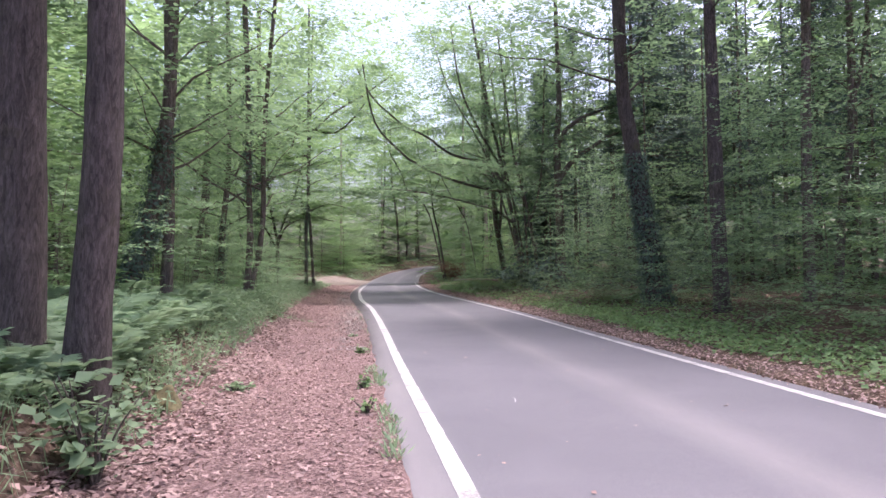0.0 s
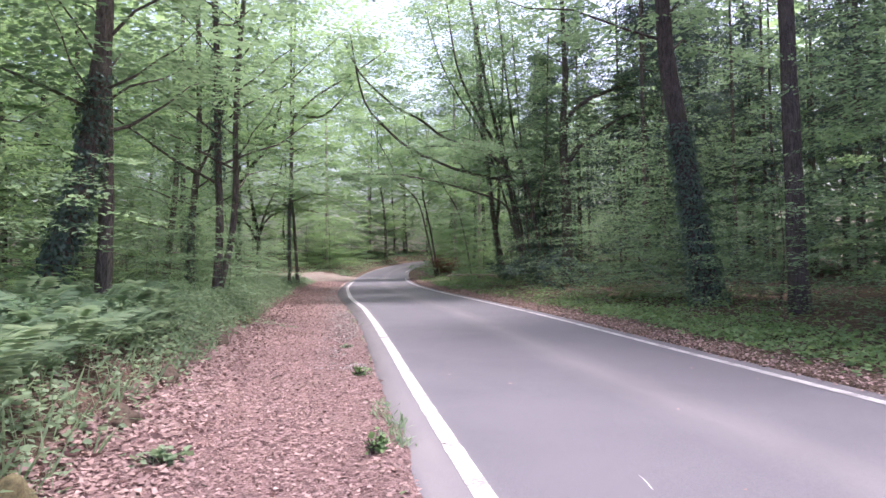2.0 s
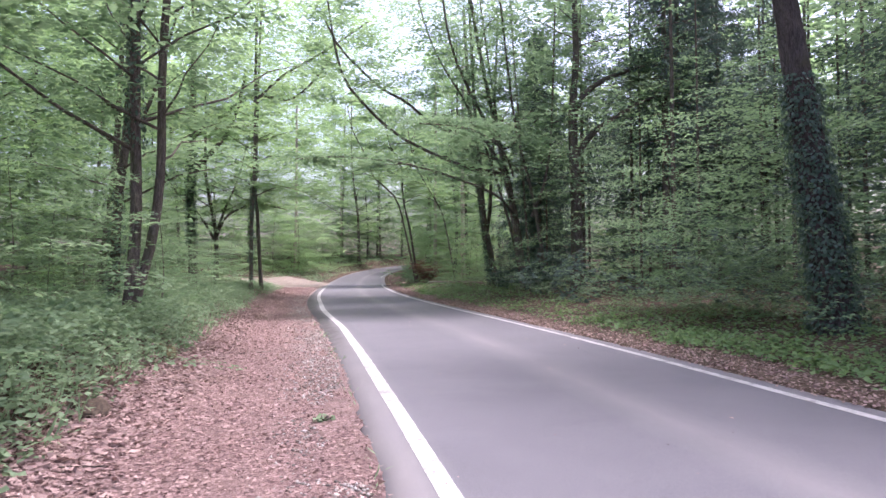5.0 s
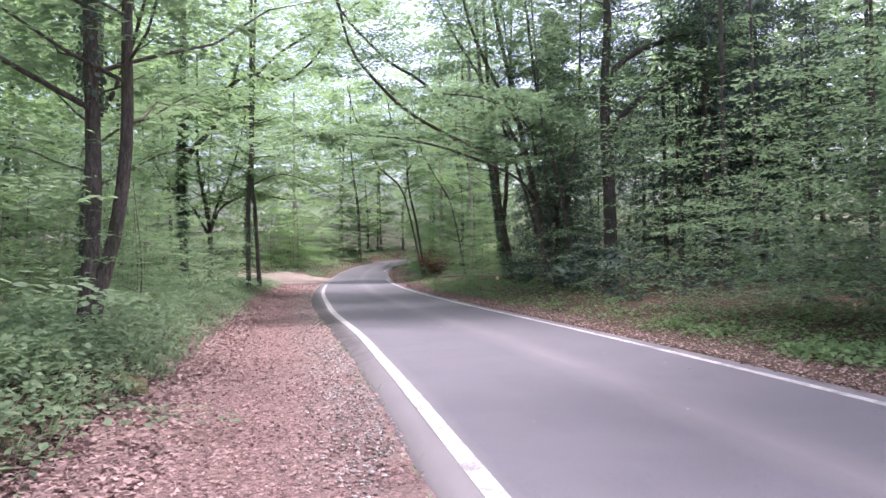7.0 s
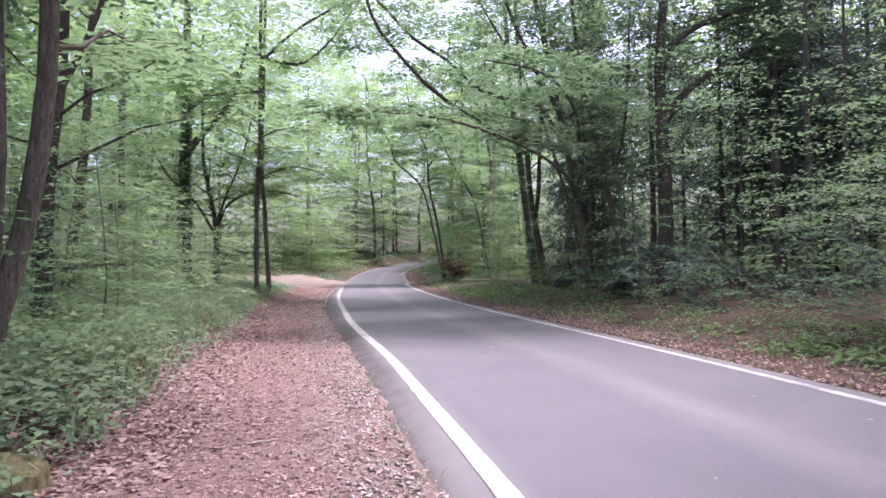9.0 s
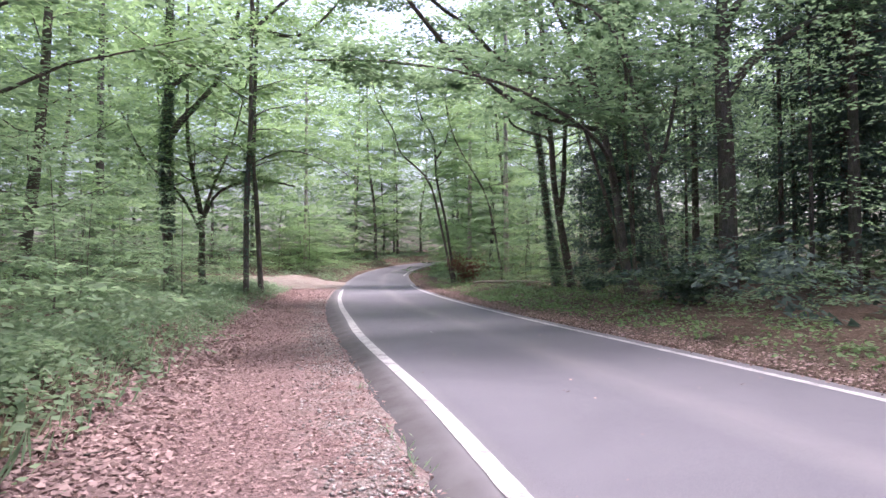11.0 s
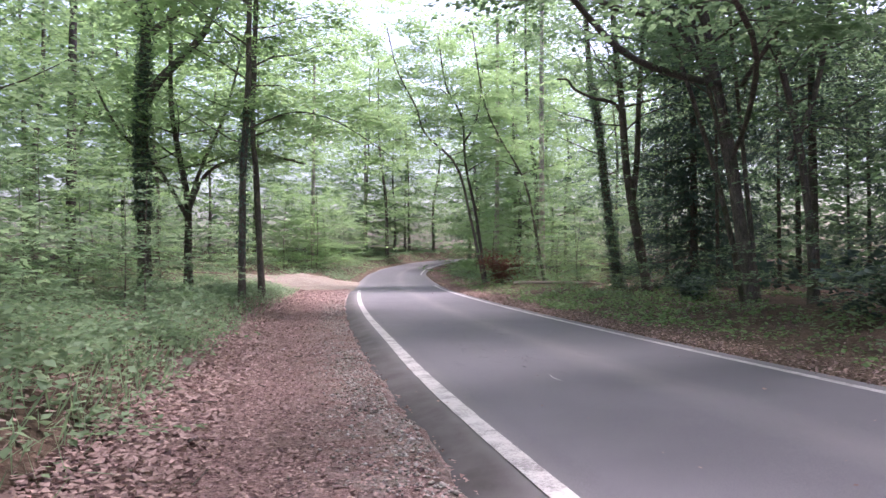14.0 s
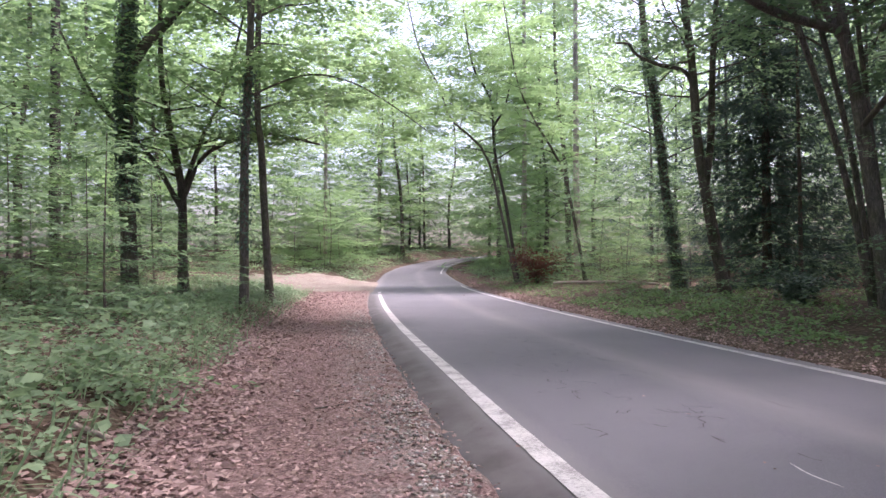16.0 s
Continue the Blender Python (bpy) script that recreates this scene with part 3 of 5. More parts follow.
broadleaf("oak_tree", "slim dark oak on the bank", (-2.95, 42.0),
          [([(-2.95, 42, G), (-2.93, 42, 3.9), (-2.8, 42, 6.3), (-2.76, 42, 9), (-2.6, 42, 19)], 0.108, 0.065, (0.5, 1.0, 14, 3.8, 0.3)),
           ([(-2.8, 42, 10.2), (-1.25, 42, 11.7), (0.4, 41.5, 12.6), (1.5, 41, 13.2), (3, 40, 14)], 0.075, 0.03, (0.25, 1.0, 10, 2.0, 0.3)),
           ([(-2.75, 42, 9.0), (-4.1, 41, 8.6), (-5.0, 40, 8.4), (-6.4, 39, 9.2)], 0.06, 0.02, (0.3, 1.0, 8, 1.8, 0.3)),
           ([(-2.9, 42, 5.2), (-1.6, 42, 5.75), (-0.6, 41.8, 5.6), (0.3, 42, 5.2), (1.5, 42.5, 4.5)], 0.028, 0.01, (0.15, 1.0, 10, 1.5, 0.12))], BARK, rng, LEAF_FAR, ivy=(0.1, 0.45, 420))
broadleaf("oak_tree", "slim grey oak behind the bank", (-2.7, 45.0),
          [([(-2.7, 45, G), (-2.9, 45, 4.3), (-3.0, 45, 7), (-2.6, 45, 19)], 0.115, 0.065, (0.5, 1.0, 14, 4.0, 0.3))], BARK, rng, LEAF_FAR)
broadleaf("ivy_oak", "thick oak wrapped in dark ivy with a rising limb", (-6.45, 45.5),
          [([(-6.45, 45.5, G), (-6.53, 45.5, 3.1), (-6.6, 45.5, 6.1), (-6.48, 45.5, 9.7), (-6.4, 45.5, 20)], 0.23, 0.15, (0.72, 1.0, 14, 4.6, 0.35)),
           ([(-6.5, 45.5, 6.7), (-6.1, 45.5, 7.4), (-5.3, 45.5, 8.3), (-4.4, 45.5, 9.6), (-3.6, 45.5, 12.5)], 0.17, 0.08, (0.6, 1.0, 10, 3.0, 0.3)),
           ([(-6.35, 45.5, 9.0), (-4.7, 45.4, 10.3), (-3.1, 45, 11.3), (-1.2, 44.6, 11.0), (0.2, 44.2, 12.0), (1.5, 44, 13.8)], 0.12, 0.035, (0.3, 1.0, 10, 2.0, 0.3))], BARK_DARK, rng, LEAF_FAR, ivy=(0.23, 0.85, 4200))
broadleaf("hornbeam_tree", "low-forked hornbeam with spreading limbs", (-5.4, 47.0),
          [([(-5.4, 47, G), (-5.44, 47, 1.5), (-5.46, 47, 3.6), (-5.8, 47, 5.5), (-6.05, 47, 7.5), (-6, 47, 13)], 0.17, 0.05, (0.4, 1.0, 14, 3.4, 0.3)),
           ([(-5.45, 47, 3.2), (-4.9, 47, 4.5), (-3.95, 47, 5.1), (-3.0, 47, 5.3), (-1.4, 47, 5.0)], 0.085, 0.03, (0.3, 1.0, 10, 2.2, 0.2)),
           ([(-5.45, 47, 3.4), (-5.0, 47.3, 5), (-4.2, 47.4, 7), (-3.5, 47.4, 10)], 0.08, 0.03, (0.3, 1.0, 10, 2.6, 0.25)),
           ([(-5.45, 47, 3.0), (-6.3, 46.6, 4.6), (-7.6, 46.4, 6.0), (-8.6, 46.4, 8)], 0.08, 0.03, (0.3, 1.0, 10, 2.6, 0.25))], BARK_DARK, rng, LEAF_FAR)
broadleaf("oak_tree", "dark oak leaning over the undergrowth", (-9.1, 38.0),
          [([(-9.1, 38, G), (-8.8, 38, 3), (-8.4, 38, 7), (-7.9, 38, 18)], 0.22, 0.09, (0.3, 1.0, 18, 4.2, 0.35))], BARK_DARK, rng)
broadleaf("oak_tree", "dark slim oak among saplings", (-4.9, 25.3),
          [([(-4.9, 25.3, G), (-4.8, 25.3, 3), (-4.5, 25.3, 7), (-4.6, 25.3, 17)], 0.15, 0.07, (0.35, 1.0, 16, 4.0, 0.35)),
           ([(-4.7, 25.3, 4.5), (-3.9, 25.2, 6.2), (-3.2, 25, 8.5)], 0.07, 0.03, (0.3, 1.0, 8, 2.0, 0.3))], BARK_DARK, rng, ivy=(0.05, 0.4, 500))
broadleaf("pine_tree", "pale-topped pine deep in the wood", (-12.2, 55.2),
          [([(-12.2, 55.2, G), (-12.2, 55.2, 9), (-12.1, 55.2, 22)], 0.24, 0.12, (0.6, 1.0, 14, 3.4, 0.4))], BARK_RED, rng)

# -- trees across the road --
broadleaf("ivy_oak", "thick oak wrapped in ivy, leaning to the road", (9.65, 16.0),
          [([(9.65, 16, G), (9.42, 16, 1.8), (9.15, 16, 3.4), (8.85, 16, 5.4), (8.6, 16, 7.6), (8.4, 16, 18)], 0.33, 0.15, (0.74, 1.0, 16, 4.4, 0.35))],
          BARK_RED, rng, ivy=(0.0, 0.54, 3000))
broadleaf("pine_tree", "straight pine with brown bark behind saplings", (9.9, 12.9),
          [([(9.9, 12.9, G), (9.82, 12.9, 4), (9.75, 12.9, 9), (9.75, 12.9, 19)], 0.2, 0.12, (0.6, 1.0, 12, 3.4, 0.3))], BARK_RED, rng)
broadleaf("pine_tree", "grey slim pine in the shade of spruces", (12.4, 13.1),
          [([(12.4, 13.1, G), (12.4, 13.1, 4), (12.5, 13.1, 9), (12.5, 13.1, 19)], 0.15, 0.1, (0.6, 1.0, 10, 3.0, 0.3))], BARK, rng)
broadleaf("forked_beech", "slender forked grey tree in the shade", (14.7, 15.2),
          [([(14.7, 15.2, G), (14.9, 15.2, 3), (15.3, 15.2, 6.2), (15.2, 15.2, 15)], 0.14, 0.07, (0.5, 1.0, 12, 2.8, 0.3)),
           ([(15.25, 15.2, 6.0), (15.8, 15.2, 8), (16.2, 15.2, 13)], 0.08, 0.04, (0.4, 1.0, 6, 2.0, 0.3))], BARK, rng)
broadleaf("forked_oak", "dark oak with two bent limbs", (12.05, 34.8),
          [([(12.05, 34.8, G), (12.07, 34.8, 4), (11.97, 34.8, 6.75), (11.97, 34.8, 8.6), (12.14, 34.8, 11), (12.1, 34.8, 13), (12, 34.8, 18)], 0.28, 0.1, (0.7, 1.0, 14, 3.6, 0.4)),
           ([(12.0, 34.8, 6.4), (12.9, 34.6, 7.6), (13.95, 34.5, 8.3), (15, 34.5, 8.95), (17, 34.5, 9.6)], 0.16, 0.06, (0.5, 1.0, 8, 2.2, 0.3)),
           ([(11.97, 34.8, 8.2), (12.4, 34.8, 9.2), (13.4, 34.8, 10), (15.2, 34.8, 10.7), (17, 34.8, 11)], 0.17, 0.06, (0.4, 1.0, 9, 2.2, 0.3))], BARK_DARK, rng)
broadleaf("leaning_beech", "grey many-stemmed beech arching over the road", (10.85, 39.0),
          [([(10.85, 39, G), (10.6, 39, 2), (10.25, 39, 4.4), (9.85, 39, 6.4), (9.4, 38.9, 8.5), (8.6, 38.8, 12.2), (7.6, 38.8, 18)], 0.17, 0.08, (0.5, 1.0, 18, 4.6, 0.35)),
           ([(9.9, 39, 6.0), (8.98, 39.5, 8.0), (7.56, 39.8, 8.4), (6.2, 39.4, 8.75), (4.8, 38.5, 9.6), (3.6, 37.5, 9.9), (2.6, 36.5, 10.4), (1.4, 35.5, 11.3), (0.6, 34.5, 12.6)], 0.1, 0.04, (0.35, 1.0, 14, 2.0, 0.25)),
           ([(9.85, 38.95, 6.2), (8.4, 38.8, 6.42), (7.3, 38.4, 6.6), (6.0, 37.4, 6.85), (3.8, 35, 7.4), (2.4, 33.8, 8.35), (1.6, 33.2, 9.2), (1.2, 33, 10.6), (0.9, 32.6, 12.4)], 0.1, 0.035, (0.3, 1.0, 9, 2.0, 0.15)),
           ([(11.3, 37.2, G), (11.2, 37.1, 1.9), (10.95, 37, 3.5), (10.7, 37, 4.9), (10.15, 37, 7.1), (9.7, 37, 9.5), (9, 37, 16)], 0.115, 0.05, (0.45, 1.0, 14, 3.6, 0.35)),
           ([(10.7, 37.2, 3.9), (11.3, 37, 5.6), (11.6, 36.8, 8), (11.8, 36.6, 14)], 0.08, 0.04, (0.45, 1.0, 10, 3.0, 0.35)),
           ([(11.0, 39.6, G), (10.2, 39.7, 4), (8.6, 40, 9), (6.4, 40.2, 13), (5.2, 40.2, 17)], 0.085, 0.03, (0.4, 1.0, 9, 2.6, 0.35)),
           ([(11.2, 39.8, G), (10.8, 40, 4), (9.9, 40.4, 9), (8.9, 40.8, 17)], 0.085, 0.04, (0.45, 1.0, 9, 2.6, 0.35)),
           ([(11.3, 39.4, G), (11.2, 39.8, 4), (11.0, 40.2, 9), (10.6, 40.6, 17)], 0.08, 0.04, (0.45, 1.0, 9, 2.6, 0.35)),
           ([(10.3, 39, 4.2), (8.6, 35.6, 4.7), (6.2, 31.8, 4.9), (3.6, 29.3, 5.15), (1.4, 28.4, 5.2), (-0.3, 27.8, 5.0)], 0.07, 0.015, (0.35, 1.0, 12, 1.2, 0.02)),
           ([(10.1, 38.2, 6.0), (8.6, 34.2, 6.4), (6.8, 30.6, 6.5), (5.2, 28.2, 6.3), (3.8, 27, 6.1)], 0.06, 0.015, (0.35, 1.0, 9, 1.3, 0.02)),
           ([(9.6, 38.9, 7.6), (8.0, 38.2, 10), (6.8, 37.6, 12.5), (6.2, 37.2, 16)], 0.1, 0.04, (0.3, 1.0, 9, 2.2, 0.35))], BARK, rng)
broadleaf("ivy_oak", "tall oak with ivy up its whole trunk", (12.05, 50.5),
          [([(12.05, 50.5, G), (11.8, 50.5, 1.8), (11.5, 50.5, 3.9), (11.05, 50.5, 8), (10.7, 50.5, 10.2), (10.2, 50.5, 19)], 0.22, 0.11, (0.45, 1.0, 18, 4.6, 0.35))],
          BARK_DARK, rng, ivy=(0.0, 0.75, 3000))
broadleaf("dark_oak", "two-stemmed dark oak with a crooked bare limb", (11.25, 46.0),
          [([(11.25, 46, G), (10.95, 46, 1.6), (10.62, 46, 3.4), (10.37, 46, 5.1), (10.2, 46, 7.8), (9.95, 46, 10), (9.6, 46, 18)], 0.2, 0.09, (0.55, 1.0, 16, 4.2, 0.35)),
           ([(10.58, 46, 3.6), (10.8, 46, 5.1), (10.93, 46, 7.8), (11.1, 46, 10), (11.4, 46, 17)], 0.13, 0.07, (0.5, 1.0, 12, 3.4, 0.35)),
           ([(10.25, 46, 6.9), (9.9, 46, 7.35), (9.1, 46.1, 7.55), (8.5, 46.3, 7.9), (8.28, 46.4, 8.25), (7.9, 46.5, 8.3)], 0.075, 0.035, None)], BARK_DARK, rng)
broadleaf("young_oak", "thin young oak arching over the verge", (8.25, 60.9),
          [([(8.25, 60.9, G), (7.4, 61, 4.3), (6.6, 61, 7.15), (4.8, 61, 8.9), (4.3, 61, 10.4), (3.2, 61, 12.5), (2.6, 61, 15)], 0.085, 0.03, (0.35, 1.0, 18, 2.8, 0.3))], BARK, rng, LEAF_FAR, size=0.17, count=36)
broadleaf("young_oak", "thin reddish oak leaning to the road", (8.45, 61.4),
          [([(8.45, 61.4, G), (7.85, 61.4, 4.3), (7.25, 61.4, 7.2), (7.05, 61.4, 10), (6.1, 61.4, 11.8), (5.6, 61.4, 15)], 0.1, 0.04, (0.35, 1.0, 18, 3.2, 0.3)),
           ([(7.1, 61.4, 8.4), (7.9, 61.2, 10), (8.3, 61.2, 13)], 0.07, 0.03, (0.3, 1.0, 8, 2.0, 0.3))], BARK_RED, rng, LEAF_FAR, size=0.17, count=36)
broadleaf("young_oak", "thin dark oak leaning beside a fallen log", (11.0, 58.0),
          [([(11.0, 58, G), (10.3, 58, 4.1), (9.75, 58, 6.1), (8.4, 58, 8.4), (7.6, 58, 10.3), (7, 58, 14)], 0.085, 0.03, (0.35, 1.0, 16, 2.8, 0.3))], BARK_DARK, rng, LEAF_FAR, size=0.17, count=36)
broadleaf("pale_pine", "pale straight trunk lit among leaves", (13.0, 65.0),
          [([(13, 65, G), (13, 65, 8), (13.1, 65, 20)], 0.22, 0.12, (0.6, 1.0, 10, 3.0, 0.3))], BARK_PALE, rng)

for px, py in ((-2.4, 84.0), (11.6, 72.0), (3.2, 108.0)):
    broadleaf("pale_pine", "pale straight trunk lit among leaves", (px, py),
              [([(px, py, G), (px + 0.1, py, 8), (px + 0.2, py, 20)], 0.2, 0.12, (0.6, 1.0, 8, 3.0, 0.3))], BARK_PALE, rng, LEAF_FAR, count=30)

spruce("spruce_tree", "dark dense spruce behind the verge", ground_at(19.0, 38.2), 22, 0.25, rng, 0.1, 50, 24)
spruce("spruce_tree", "dark spruce between oak trunks", ground_at(15.2, 49.8), 17, 0.2, rng, 0.03, 46, 22)

# -- the woods around: a few kinds, repeated --
rng = np.random.default_rng(21)
kinds = []
for i in range(4):
    bx, by = 0.0, -300.0 - 30 * i
    kinds.append(broadleaf("beech_tree", "slim beech of the surrounding wood", (bx, by),
                           [([(bx, by, G), (bx + rng.normal(0, 0.2), by, 6), (bx + rng.normal(0, 0.5), by + rng.normal(0, 0.4), 12), (bx + rng.normal(0, 0.7), by, 21)], 0.2, 0.06,
                             (0.14, 1.0, 26, 4.6, 0.28))], (BARK, BARK_DARK, BARK_RED, BARK)[i], rng, LEAF_FAR, 8, size=0.26, count=26, spray=1.8, blade=shards, group="trees of the wood"))
saps, far_saps = [], []
for i in range(4):
    bx, by = 0.0, -500.0 - 30 * i
    (saps if i < 2 else far_saps).append(broadleaf("beech_sapling", "leafy beech sapling with layered boughs", (bx, by),
                          [([(bx, by, G), (bx + rng.normal(0, 0.1), by + rng.normal(0, 0.1), 2), (bx + rng.normal(0, 0.3), by + rng.normal(0, 0.3), 5.5)], 0.045, 0.012,
                            (0.06, 1.0, 12, 2.0, 0.12))], BARK, rng, LEAF if i < 2 else LEAF_FAR, 6, size=0.105 if i < 2 else 0.14, count=20, spray=1.0, group="saplings of the wood"))
firs = [spruce("spruce_tree", "dark spruce with a bare lower trunk", (0, -700, 0), 21, 0.2, rng, 0.3, 26, 9, "spruce stand")]



def spruce_pole(place):
    """A thin shaded spruce of the stand: bare straight trunk with dead twigs."""
    top = thing("spruce_pole", "thin bare spruce trunk with dead twigs", "tree", "spruce stand", place)
    part("trunk", mesh_from("pole_trunk", *tube(np.array([[0, 0, z] for z in np.linspace(-0.2, 15, 8)]), np.linspace(0.1, 0.04, 8), 7, 0.05, rng), BARK_DARK, True), top)
    dead = []
    for i in range(26):
        a, z = rng.uniform(0, 6.283), rng.uniform(0.8, 12)
        p = np.array([0, 0, z]) + np.array([math.cos(a), math.sin(a), -0.15]) * np.linspace(0, rng.uniform(0.4, 1.3), 3)[:, None]
        dead.append(tube(p, [0.012, 0.007, 0.003], 3))
    part("bough", mesh_from("pole_twigs", *join(dead), BARK_DARK, True), top)["kind"] = "stuff"
    return top


poles = [spruce_pole((0, -800, 0)), spruce_pole((0, -830, 0))]
taken = [(o.location.x, o.location.y) for o in scene.objects if o.get("category") == "tree" and o.location.y > -200]


def scatter(sources, count, ok, gap, sizes):
    made = 0
    for _ in range(count * 80):
        if made >= count:
            break
        x, y = rng.uniform(-42, 60), rng.uniform(-6, 135)
        if not ok(x, y) or any((x - a) ** 2 + (y - b) ** 2 < gap * gap for a, b in taken):
            continue
        taken.append((x, y))
        copy_thing(sources[int(rng.integers(len(sources)))], turned(x, y, rng.uniform(0, 6.28), rng.uniform(*sizes)))
        made += 1


def in_view(x, y):
    return -0.55 * (y + 8) - 3 < x < 0.95 * (y + 8) + 3


def off(x, y):
    """Distance from the road's middle, to the right."""
    return x - float(road_x(y))


scatter(saps, 26, lambda x, y: in_view(x, y) and 5.3 < off(x, y) < 8.8 and 4 < y < 20.5 and (x - 8.7) ** 2 + (y - 14.4) ** 2 > 4, 0.9, (0.45, 1.05))
scatter(far_saps, 16, lambda x, y: in_view(x, y) and 8.8 < off(x, y) < 14 and 8 < y < 20, 1.2, (0.6, 1.0))
scatter(far_saps, 16, lambda x, y: in_view(x, y) and 7.8 < off(x, y) < (13 if y > 56 else 9) and 42 < y < 64, 1.3, (0.4, 0.8))
scatter(saps, 20, lambda x, y: in_view(x, y) and -11 < off(x, y) < -6.4 and 20 < y < 56, 1.0, (0.3, 0.6))
scatter(far_saps, 18, lambda x, y: in_view(x, y) and -19 < off(x, y) < -9.5 and 8 < y < 57, 1.5, (0.7, 1.15))
scatter(far_saps, 14, lambda x, y: in_view(x, y) and -12 < off(x, y) < -4.6 and 69 < y < 84, 1.3, (0.6, 1.2))
scatter(far_saps, 14, lambda x, y: in_view(x, y) and 4.8 < abs(off(x, y)) < 13 and 72 < y < 112, 1.5, (0.7, 1.5))
scatter(firs, 14, lambda x, y: in_view(x, y) and 12.0 < off(x, y) < 30 and y < 56, 2.4, (0.75, 1.1))
scatter(poles, 36, lambda x, y: in_view(x, y) and 10.5 < off(x, y) < 26 and 14 < y < 60, 1.0, (0.7, 1.15))
scatter(kinds, 22, lambda x, y: in_view(x, y) and -26 < off(x, y) < -11 and not (57 < y < 69 and off(x, y) > -18) and y < 90, 3.0, (0.75, 1.1))
scatter(kinds, 7, lambda x, y: in_view(x, y) and 9 < off(x, y) < 26 and 52 < y < 95, 3.0, (0.75, 1.1))
scatter(kinds, 16, lambda x, y: in_view(x, y) and 4.4 < abs(off(x, y)) < 12 and 72 < y < 125, 2.6, (0.85, 1.2))
for src in kinds + saps + far_saps + firs + poles:
    for o in (*src.children_recursive, src):
        bpy.data.objects.remove(o)


def leaf_belt(n, per, pick, low, high, size, flat=0.55):
    """Clumps of leaves where pick(x, y, offset from the road) says, between two heights."""
    c = []
    while len(c) < n:
        x, y = rng.uniform(-75, 95), rng.uniform(-20, 175)
        if pick(x, y, off(x, y)):
            c.append((x, y, float(land(x, y)) + rng.uniform(low, high)))
    boughs = 4
    c = np.repeat(np.array(c), boughs, 0) + rng.normal(0, 1, (n * boughs, 3)) * [1.2, 1.2, flat]
    c[:, 2] = np.maximum(c[:, 2], land(c[:, 0], c[:, 1]) + 0.1)
    d = rng.normal(0, 1, c.shape) * [1, 1, 0.12]
    return sprays(rng, c, d, per // boughs, max(1.7, 5 * size), 0.5, size, 0.06, 0.25, shards)


belt = [leaf_belt(800, 20, lambda x, y, d: 46 < abs(d) < 62 or y > 150 and abs(d) < 60, 0, 24, 1.3, 0.9),
        leaf_belt(1400, 56, lambda x, y, d: (20 < -d < 48 or 30 < d < 50) and in_view(x, y), 0, 20, 0.4),
        leaf_belt(800, 56, lambda x, y, d: 100 < y < 150 and -45 < d < -5.5, 0, 34, 0.42),
        leaf_belt(900, 56, lambda x, y, d: 80 < y < 140 and 4.6 < abs(d) < 26, 0, 12, 0.32),
        leaf_belt(300, 56, lambda x, y, d: 105 < y < 150 and 5.5 < d < 35, 0, 24, 0.4)]
tagged(new("far_woods", mesh_from("far_woods", *join(belt), LEAF)), "dense green foliage of the wood beyond", "woods", kind="stuff")
thicket = []


def needle_sprays(n, count, pick, low, high):
    """Drooping boughs of shaded spruces."""
    tips = []
    while len(tips) < n:
        x, y = rng.uniform(-5, 60), rng.uniform(0, 75)
        if in_view(x, y) and pick(x, y, off(x, y)):
            tips.append((x, y, float(land(x, y)) + rng.uniform(low, high)))
    a = rng.uniform(0, 6.283, n)
    out = np.stack([np.cos(a), np.sin(a), rng.normal(-0.25, 0.12, n)], 1)
    return sprays(rng, np.array(tips), out, count, 1.5, 0.3, 0.16, 0.2, 0.45, shards)


thicket += [needle_sprays(24, 56, lambda x, y, d: 4.2 < d < 7.5 and 26.5 < y < 36, 0.3, 1.8),
            needle_sprays(60, 56, lambda x, y, d: 7.5 < d < 12 and 20 < y < 36, 0.3, 2.2),
            needle_sprays(90, 56, lambda x, y, d: 9.5 < d < 15 and 38 < y < 49, 5, 11),
            needle_sprays(280, 60, lambda x, y, d: 14 < d < 26, 0.6, 13),
            needle_sprays(160, 60, lambda x, y, d: 11 < d < 18 and 46 < y < 66, 0.6, 9),
            needle_sprays(240, 60, lambda x, y, d: 11.5 < d < 20 and 8 < y < 32, 2, 11)]
tagged(new("spruce_thicket", mesh_from("spruce_thicket", *join(thicket), NEEDLE)), "dark spruce boughs deep in the stand", "woods", kind="stuff")
roof = [leaf_belt(480, 56, lambda x, y, d: -16 < d < -4 and 12 < y < 50, 7.5, 17, 0.17, 0.4),
        leaf_belt(230, 50, lambda x, y, d: 5 < abs(d) < 16 and 66 < y < 100, 4, 15, 0.2, 0.4),
        leaf_belt(1100, 30, lambda x, y, d: (15 < -d < 60 or 22 < d < 60) and y < 130, 15, 24, 0.9, 0.8),
        leaf_belt(16, 56, lambda x, y, d: abs(d) < 14 and 50 < y < 80, 14, 27, 0.28, 0.6),
        leaf_belt(420, 56, lambda x, y, d: 7 < abs(d) < 24 and 78 < y < 140, 15, 28, 0.42, 0.6),
        leaf_belt(130, 56, lambda x, y, d: abs(d) < 9 and 26 < y < 50, 11.5, 20, 0.22, 0.5),
        leaf_belt(150, 50, lambda x, y, d: 3 < abs(d) < 16 and 62 < y < 105, 7, 26, 0.28, 0.3),
        leaf_belt(14, 50, lambda x, y, d: abs(d) < 11 and 46 < y < 64, 11, 22, 0.24, 0.3)]
roof.append(leaf_belt(120, 50, lambda x, y, d: abs(d) < 9 and 62 < y < 92, 12, 27, 0.28, 0.3))
